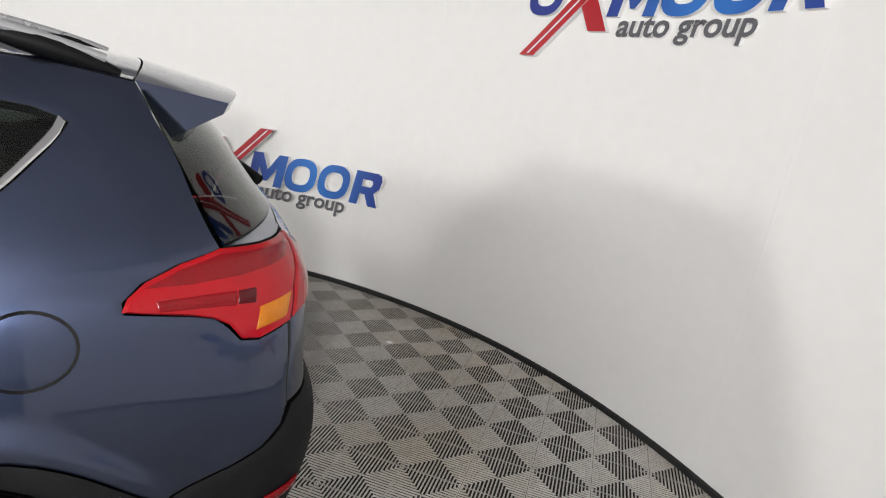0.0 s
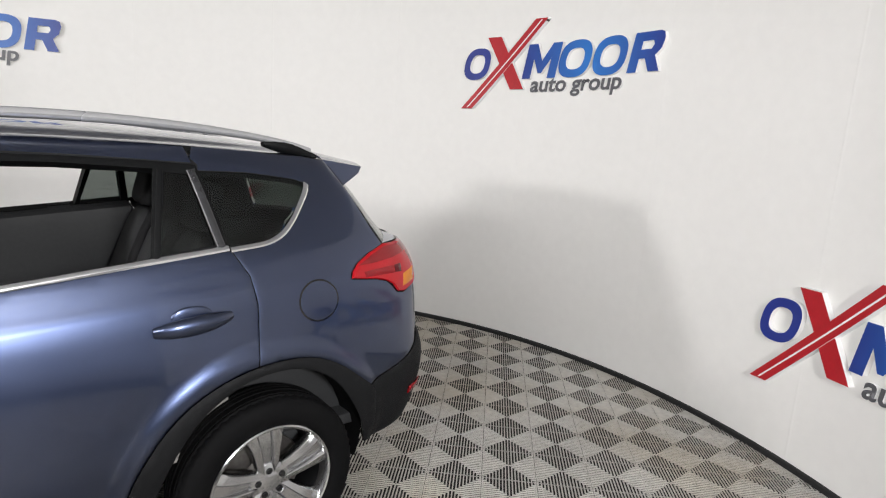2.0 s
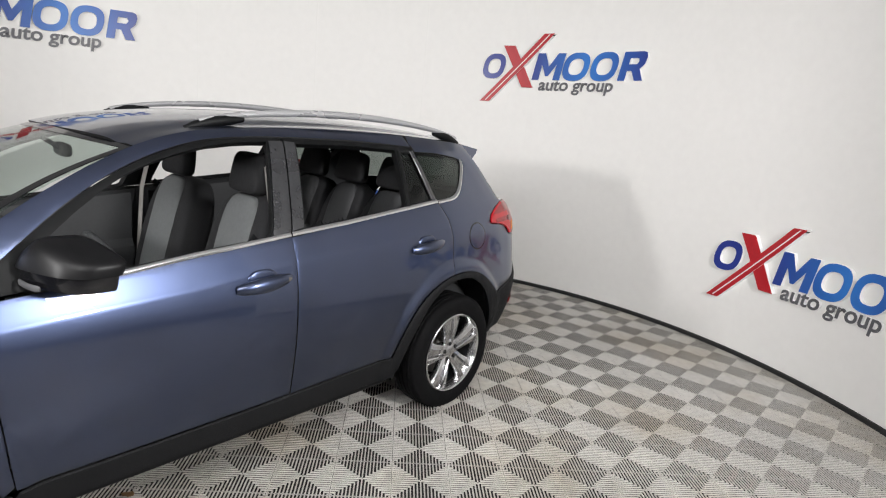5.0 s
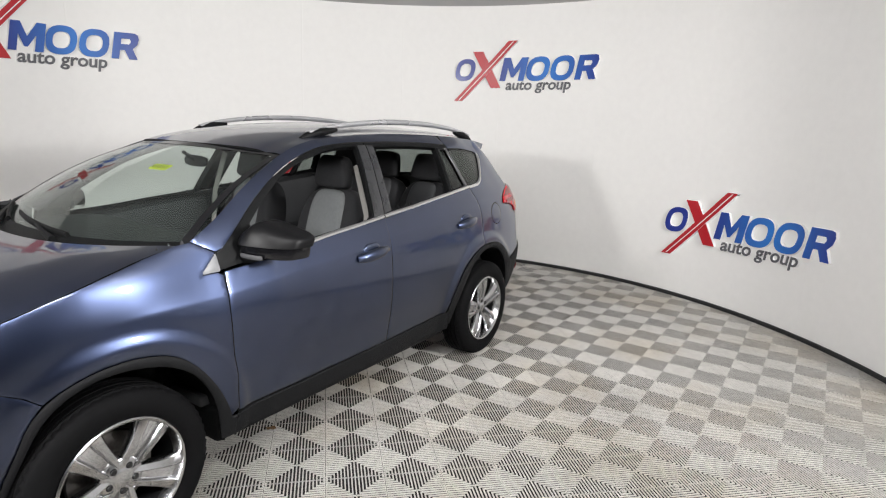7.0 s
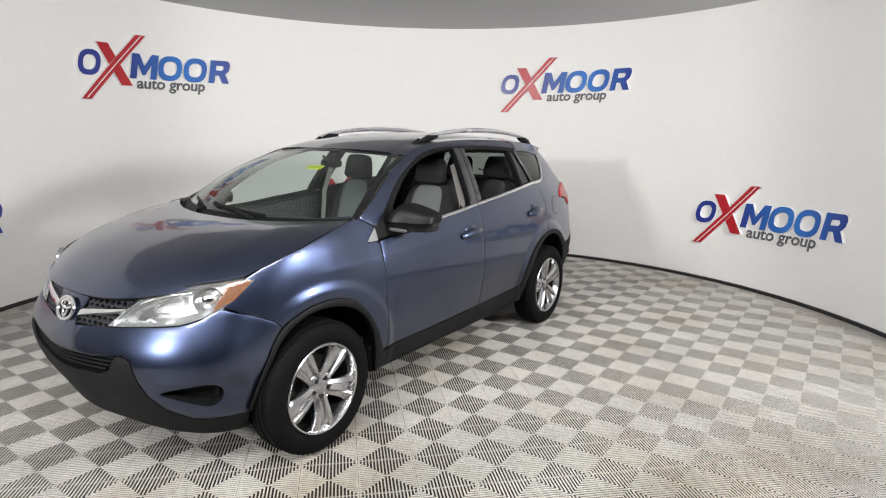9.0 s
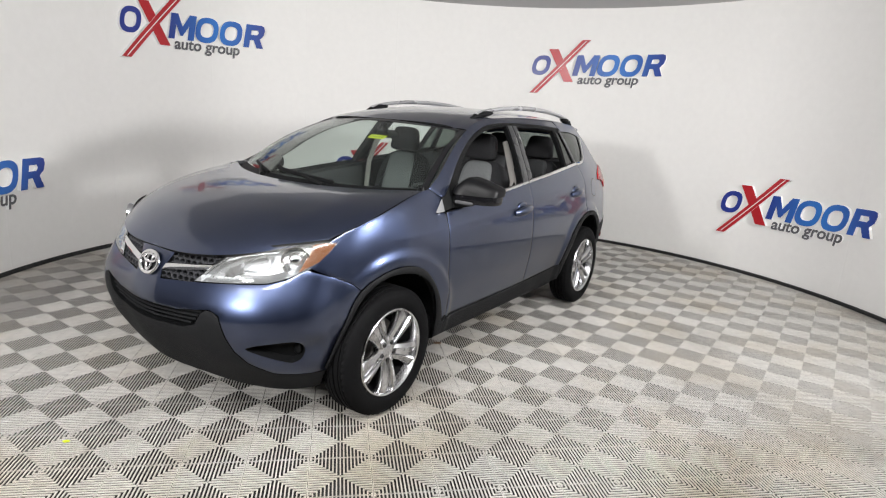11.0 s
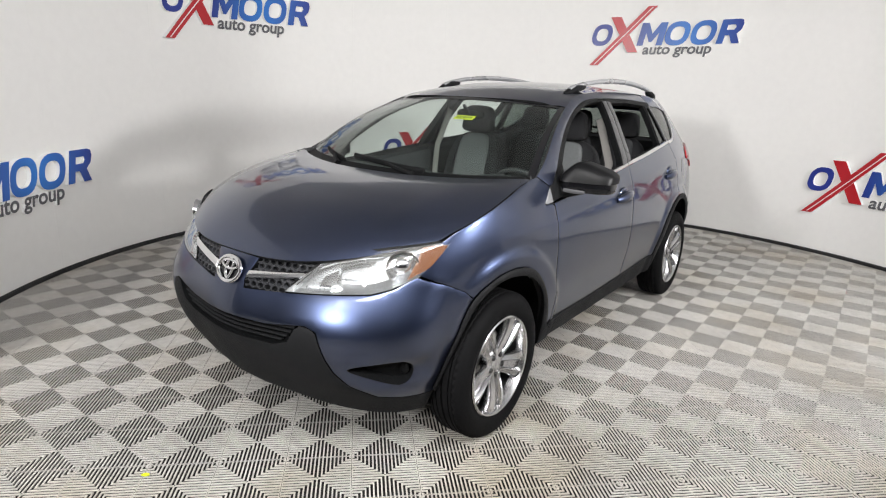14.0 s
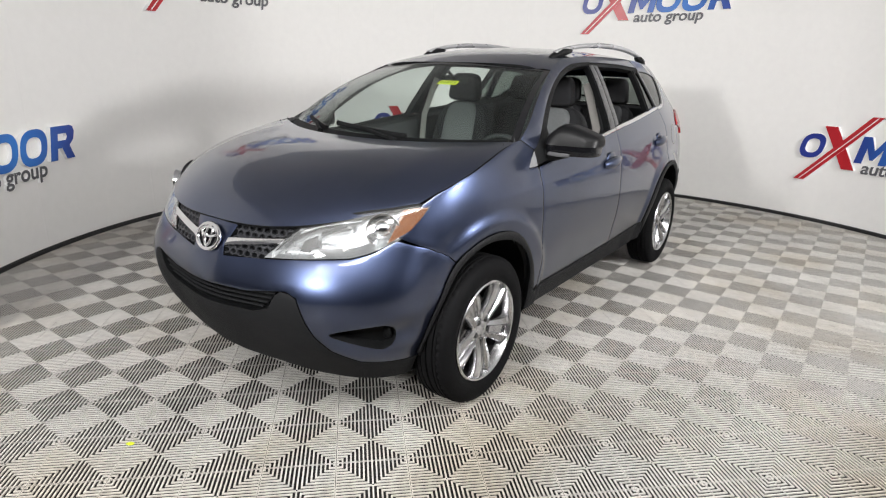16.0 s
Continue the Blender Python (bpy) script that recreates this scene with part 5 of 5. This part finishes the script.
# ---- wheels ----
def wheel_meshes():
    tyre = bmesh.new()
    R0 = .347
    prof = [(.222, -.085), (.235, -.098), (.252, -.110), (.275, -.116), (.305, -.113), (.33, -.103), (.345, -.088), (R0 - .001, -.074)]
    tread = [(R0, -.070), (R0, -.052), (R0 - .009, -.050), (R0 - .009, -.044), (R0, -.042), (R0 + .001, -.014), (R0 - .009, -.012), (R0 - .009, -.006), (R0 + .001, -.004), (R0 + .001, .018), (R0 - .009, .020), (R0 - .009, .026), (R0, .028), (R0, .052),
             (R0 - .009, .054), (R0 - .009, .058), (R0, .060), (R0, .070)]
    prof += tread + [(r, -y) for r, y in reversed(prof)]
    lathe(tyre, prof, 120)
    # shoulder blocks: every other strip of the shoulder is set back
    for v in tyre.verts:
        r = math.hypot(v.co.x, v.co.z)
        a = math.atan2(v.co.z, v.co.x)
        if .34 < r < R0 - .0005 and abs(v.co.y) > .07 and int(round(a / (2 * math.pi / 120))) % 2:
            k = (r - .009) / r
            v.co.x, v.co.z = v.co.x * k, v.co.z * k
    for v in tyre.verts:
        if v.co.y < 0:
            v.co.y *= .62
    ring = lathe(bmesh.new(), [(.214, .060), (.221, .096), (.227, .109), (.234, .112), (.239, .107), (.238, .097), (.232, .085), (.220, .060)], 72)
    barrel = lathe(bmesh.new(), [(.219, .06), (.206, .03), (.196, -.06), (.14, -.065), (.03, -.065)], 48)
    disc = lathe(bmesh.new(), [(.05, .0), (.155, .0), (.158, -.005), (.158, -.02), (.05, -.02)], 40)
    hub = lathe(bmesh.new(), [(.001, .086), (.030, .086), (.038, .082), (.044, .080), (.074, .079), (.080, .074), (.083, .055), (.083, .02)], 40)
    spoke = bmesh.new()
    rows = []
    for i in range(9):
        t = i / 8
        r = .040 + (.224 - .040) * t
        w = .040 + .026 * t + .014 * t ** 3
        h = .076 + .026 * math.sin(t * 1.9) - .002 * t
        row = []
        for s, d in ((-1, -.040), (-1, -.012), (-.90, -.003), (-.46, .004), (-.36, -.002), (-.30, -.015), (.30, -.015), (.36, -.002), (.46, .004), (.90, -.003), (1, -.012), (1, -.040)):
            row.append((s * w, h + d, r))
        rows.append(row)
    grid(spoke, rows)
    bmesh.ops.recalc_face_normals(spoke, faces=spoke.faces[:])
    if sum(f.normal.y for f in spoke.faces) < 0:
        bmesh.ops.reverse_faces(spoke, faces=spoke.faces[:])
    nut = lathe(bmesh.new(), [(.001, .016), (.010, .016), (.013, .012), (.0145, .0)], 12)
    return [finish(n, b, k) for n, b, k in (("wheel", tyre, M_RUBBER), ("rim_ring", ring, M_WHEEL), ("rim_barrel", barrel, M_BLACK), ("brake_disc", disc, M_STEEL), ("hub_cap", hub, M_WHEEL), ("spoke", spoke, M_WHEEL), ("lug_nut", nut, M_GLOSS))]


TYRE, RING, BARREL, DISC, HUB, SPOKE, NUT = wheel_meshes()
for cx, m, turn in ((0.0, 1, 8), (2.66, 1, 36), (0.0, -1, 30), (2.66, -1, 50)):
    w = part("wheel", TYRE, None, CAR, "black tyre on a chrome five-spoke wheel cover", at=pose(cx, m * .782, .348, 0, turn, 0 if m > 0 else 180))
    part("rim_ring", RING, None, w, "chrome rim edge")
    part("rim_barrel", BARREL, None, w, "black rim barrel")
    part("brake_disc", DISC, None, w, "dull steel brake disc", at=pose(0, .0, 0))
    part("hub_cap", HUB, None, w, "chrome wheel centre")
    for k in range(5):
        part("spoke", SPOKE, None, w, "", at=pose(0, 0, 0, 0, 72 * k, 0))
        part("lug_nut", NUT, None, w, "", at=pose(.050 * math.sin(radians(72 * k)), .070, .050 * math.cos(radians(72 * k))))

# ---- underbody and cabin ----
bm = bmesh.new()
box(bm, (.44, -.80, .25), (2.22, .80, .42), .03)
box(bm, (.40, -.60, .17), (2.20, .60, .40), .03)
box(bm, (-.66, -.50, .24), (3.05, .50, .45), .05)
part("underbody", bm, M_BLACK, CAR, "black underbody")
bm = bmesh.new()
box(bm, (2.30, -.60, .42), (3.20, .60, .86), .08)
part("engine_bay", bm, M_BLACK, CAR, "dark engine bay")
bm = bmesh.new()
box(bm, (-.62, -.74, .42), (2.25, .74, .47), .01)
part("cabin_floor", bm, M_TRIM, CAR, "dark carpeted cabin floor")
# dashboard
bm = bmesh.new()
rows = []
for j in range(25):
    y = -.70 + 1.40 * j / 24
    hump = .045 * math.exp(-((y - .36) / .17) ** 2)
    bend = .10 * (abs(y) / .7) ** 2
    rows.append([(x - bend * k, y, z + hump * h) for x, z, k, h in ((2.42, 1.07, 1, 0), (2.20, 1.085, .8, .2), (1.98, 1.075, .4, .7), (1.86, 1.055, .2, 1), (1.82, 1.00, .1, .8), (1.86, .88, 0, .2), (1.80, .78, 0, 0), (1.92, .60, 0, 0), (2.1, .48, 0, 0))])
grid(bm, rows)
bmesh.ops.recalc_face_normals(bm, faces=bm.faces[:])
part("dashboard", bm, M_TRIM, CAR, "dark grey dashboard")
bm = bmesh.new()
box(bm, (1.25, -.12, .46), (1.85, .12, .72), .04)
part("centre_console", bm, M_TRIM, CAR, "dark centre console")
# steering wheel
wheel_at = pose(1.66, .37, .955, 0, -62, 0)
bm = bmesh.new()
tube(bm, [(.185 * math.cos(a), .185 * math.sin(a), 0) for a in (2 * math.pi * k / 40 for k in range(41))], .015, 10, (1, 1), (0, 0, 1), cap=False)
sw = part("steering_wheel", bm, M_TRIM, CAR, "dark grey steering wheel", at=wheel_at)
bm = bmesh.new()
blob(bm, (0, 0, -.02), (.065, .075, .03), 3)
part("airbag_cover", bm, M_TRIM, sw)
for a in (0, 125, 235):
    bm = bmesh.new()
    tube(bm, [(.05 * math.cos(radians(a + 180)), .05 * math.sin(radians(a + 180)), -.012), (.18 * math.cos(radians(a + 180)), .18 * math.sin(radians(a + 180)), 0)], .016, 8, (1.3, .6))
    part("wheel_spoke", bm, M_TRIM, sw)
# inner mirror
bm = bmesh.new()
blob(bm, (1.725, 0.01, 1.425), (.016, .100, .030), 3)
im = part("inner_mirror", bm, M_BLACK, CAR, "black inner mirror")
bm = bmesh.new()
tube(bm, [(1.735, .01, 1.43), (1.80, .01, 1.475)], .010, 8)
part("mirror_stalk", bm, M_BLACK, im)
for m in (1, -1):
    # sun visors and belts by the pillars
    bm = bmesh.new()
    box(bm, (1.40, m * .33 - .19, 1.520), (1.58, m * .33 + .19, 1.532), .006)
    part("sun_visor", bm, M_HEADLINER, CAR, "grey sun visor")
    bm = bmesh.new()
    tube(bm, [(1.10, m * .60, 1.42), (1.12, m * .70, 1.15), (1.14, m * .73, .70)], .026, 8, (.25, 1), (0, 1, 0))
    part("seat_belt", bm, M_TRIM_GREY, CAR, "grey seat belt on the pillar")
    # inner door cards
    for x0, x1 in ((1.17, 2.12), (.12, 1.07)):
        bm = bmesh.new()
        rows = []
        for i in range(13):
            x = x0 + (x1 - x0) * i / 12
            rows.append([(x, m * y, z) for y, z in ((.79, .50), (.755, .55), (.75, .70), (.72, .74), (.72, .79), (.755, .83), (min(.765, skin(ux(x, belt_at(x)), belt_at(x))[1] - .085), belt_at(x) - .08), (skin(ux(x, belt_at(x)), belt_at(x))[1] - .075, belt_at(x) - .03))])
        grid(bm, rows)
        bmesh.ops.recalc_face_normals(bm, faces=bm.faces[:])
        s = sum(f.normal.y for f in bm.faces)
        if s * m > 0:
            bmesh.ops.reverse_faces(bm, faces=bm.faces[:])
        part("door_card", thicken(bm, -.02), [M_TRIM_GREY, M_TRIM], CAR, "grey inner door card")
    # bright pull trim on the rear door card
    bm = bmesh.new()
    tube(bm, [(.98, m * .742, .985), (.90, m * .736, .955), (.80, m * .732, .86), (.72, m * .732, .76)], [.010, .016, .016, .008], 10, (1.0, .5), (0, 1, 0))
    part("pull_trim", bm, M_SILVER, CAR, "silver pull trim on the inner door card")
    # load bay sides
    bm = bmesh.new()
    box(bm, (-.60, m * .62 - .03, .45), (.08, m * .62 + .03, 1.14), .02)
    part("load_bay_trim", bm, M_TRIM, CAR, "dark load bay trim")


def seat(name, x, y, half, label, back_lean=.26, centre=None):
    """A cushion, a backrest with light centre, a headrest on two posts."""
    bm = bmesh.new()
    blob(bm, (x + .26, y, .60), (.27, half, .10), 4, 28, 14)
    base = part(name, bm, M_SEAT_BLACK, CAR, label)
    bm = bmesh.new()
    blob(bm, (0, 0, .30), (.105, half, .36), 4, 28, 20)
    for v in bm.verts:
        t = v.co.z / .66
        v.co.y *= 1 - .16 * max(t - .6, 0) / .4
        side = abs(v.co.y) / half
        if v.co.x > 0:
            v.co.x += .045 * max(side - .55, 0) - .01 * (1 - side)
    bm.transform(Matrix.Translation((x, y, .62)) @ pose(0, 0, 0, 0, -math.degrees(back_lean), 0))
    part("backrest", bm, M_SEAT_BLACK, base)
    bm = bmesh.new()
    blob(bm, (.060, 0, .31), (.058, half * .60, .33), 4, 24, 18)
    bm.transform(Matrix.Translation((x, y, .62)) @ pose(0, 0, 0, 0, -math.degrees(back_lean), 0))
    part("centre_panel", bm, centre or M_SEAT_GREY, base, "grey fabric centre panel")
    if half:
        m = Matrix.Translation((x, y, .62)) @ pose(0, 0, 0, 0, -math.degrees(back_lean) + 6, 0)
        for s in (-1, 1):
            bm = bmesh.new()
            tube(bm, [(0, s * .06, .60), (0, s * .06, .74)], .007, 8)
            bm.transform(m)
            part("headrest_post", bm, M_STEEL, base)
        bm = bmesh.new()
        blob(bm, (.01, 0, .750), (.048, .122, .098), 5.0, 28, 18)
        for v in bm.verts:
            v.co.y *= 1 - .14 * (v.co.z - .750) / .098
        bm.transform(m)
        part("headrest", bm, M_SEAT_BLACK, base)
    return base


seat("driver_seat", 1.15, .37, .245, "black and grey fabric driver seat")
seat("passenger_seat", 1.15, -.37, .245, "black and grey fabric passenger seat")
for y in (.40, 0.0, -.40):
    seat("rear_seat", .26, y, .215 if y else .19, "black and dark grey fabric rear seat", .34, M_TRIM)


# ---- small litter on the floor ----
def scrap(name, x, y, size, material, label, seed):
    """A small torn, slightly curled piece lying flat."""
    rnd = random.Random(seed)
    n = 11
    rim = [(size * rnd.uniform(.35, .6) * math.cos(2 * math.pi * k / n) * 1.5, size * rnd.uniform(.35, .6) * math.sin(2 * math.pi * k / n)) for k in range(n)]
    bm = bmesh.new()
    mid = bm.verts.new((0, 0, .004))
    vs = [bm.verts.new((px, py, .0035 + rnd.uniform(0, .12) * size)) for px, py in rim]
    for k in range(n):
        bm.faces.new((mid, vs[k], vs[(k + 1) % n]))
    ob = new(name, finish(name, thicken(bm, .0025), [material, material]))
    ob.location = (x, y, .0005)
    return tagged(ob, label, "litter")


scrap("yellow_scrap", .287, -.065, .022, M_YELLOW, "small yellow scrap lying on the ribbed floor", 3)
scrap("dry_leaf", 2.213, 1.065, .035, M_LEAF, "small dry brown leaf on the floor", 5)
scrap("paper_scrap", 3.65, 4.79, .035, M_WHITE, "small torn white paper scrap on the floor", 8)


# ---- floor tiles: ribs run square to each edge and meet on the diagonals ----
TILE, RIBS = .2785, 17


def tile_faces(x0, y0, verts, faces):
    c, pitch = TILE / 2, TILE / RIBS
    half, top, low = pitch * .19, 0.0, -.0048
    for side in range(4):
        ca, sa = round(math.cos(side * math.pi / 2)), round(math.sin(side * math.pi / 2))
        put = lambda a, b, z: (x0 + c + ca * (a - c) - sa * (b - c), y0 + c + sa * (a - c) + ca * (b - c), z)
        for k in range(RIBS):
            a = (k + .5) * pitch
            b = min(a, TILE - a)
            n = len(verts)
            d = half if a < c else -half
            if abs(a - c) < half:
                ends = (b - half, b - half)
            else:
                ends = (b - d, b + d)
            for da, e in ((-half, ends[0]), (half, ends[1])):
                e = max(e, .002)
                for z in (low, top):
                    verts.append(put(a + da, .0012, z))
                    verts.append(put(a + da, e, z))
            # order: left low near, left low far, left top near, left top far, right low near, right low far, right top near, right top far
            faces.append((n + 2, n + 6, n + 7, n + 3))
            faces.append((n + 0, n + 2, n + 3, n + 1))
            faces.append((n + 4, n + 5, n + 7, n + 6))
        # edge strip and its cross web
        n = len(verts)
        for a, b, z in ((.0008, .0010, -.0008), (TILE - .0008, .0010, -.0008), (TILE - .0045, .0042, -.0008), (.0045, .0042, -.0008)):
            verts.append(put(a, b, z))
        faces.append((n, n + 1, n + 2, n + 3))


def tile_mesh(name, places):
    verts, faces = [], []
    for x0, y0 in places:
        tile_faces(x0, y0, verts, faces)
    me = bpy.data.meshes.new(name)
    me.from_pydata(verts, [], faces)
    me.materials.append(M_TILE)
    return me


inside_room, hall = [], []
for i in range(-14, 32):
    for j in range(-32, 34):
        x, y = i * TILE, j * TILE
        cx, cy = x + TILE / 2 - CENTRE[0], y + TILE / 2 - CENTRE[1]
        if math.hypot(cx, cy) < RADIUS + .17 or (y + TILE < CENTRE[1] and e1[0] < x + TILE and x < e0[0] and y > HALL_Y and cy < -1.2):
            inside_room.append((x, y))
near = sorted(inside_room, key=lambda p: math.hypot(p[0] - 2.6, p[1] + .1))
one = tile_mesh("floor_tile", [(0, 0)])
for x, y in near[:300]:
    ob = new("floor_tile", one)
    ob.location = (x, y, 0)
    ob.parent = FLOOR
rest = new("floor_tiles_far", tile_mesh("floor_tiles_far", near[300:]))
rest.parent = FLOOR
tagged(rest, "grey ribbed interlocking floor tiles", kind="stuff")
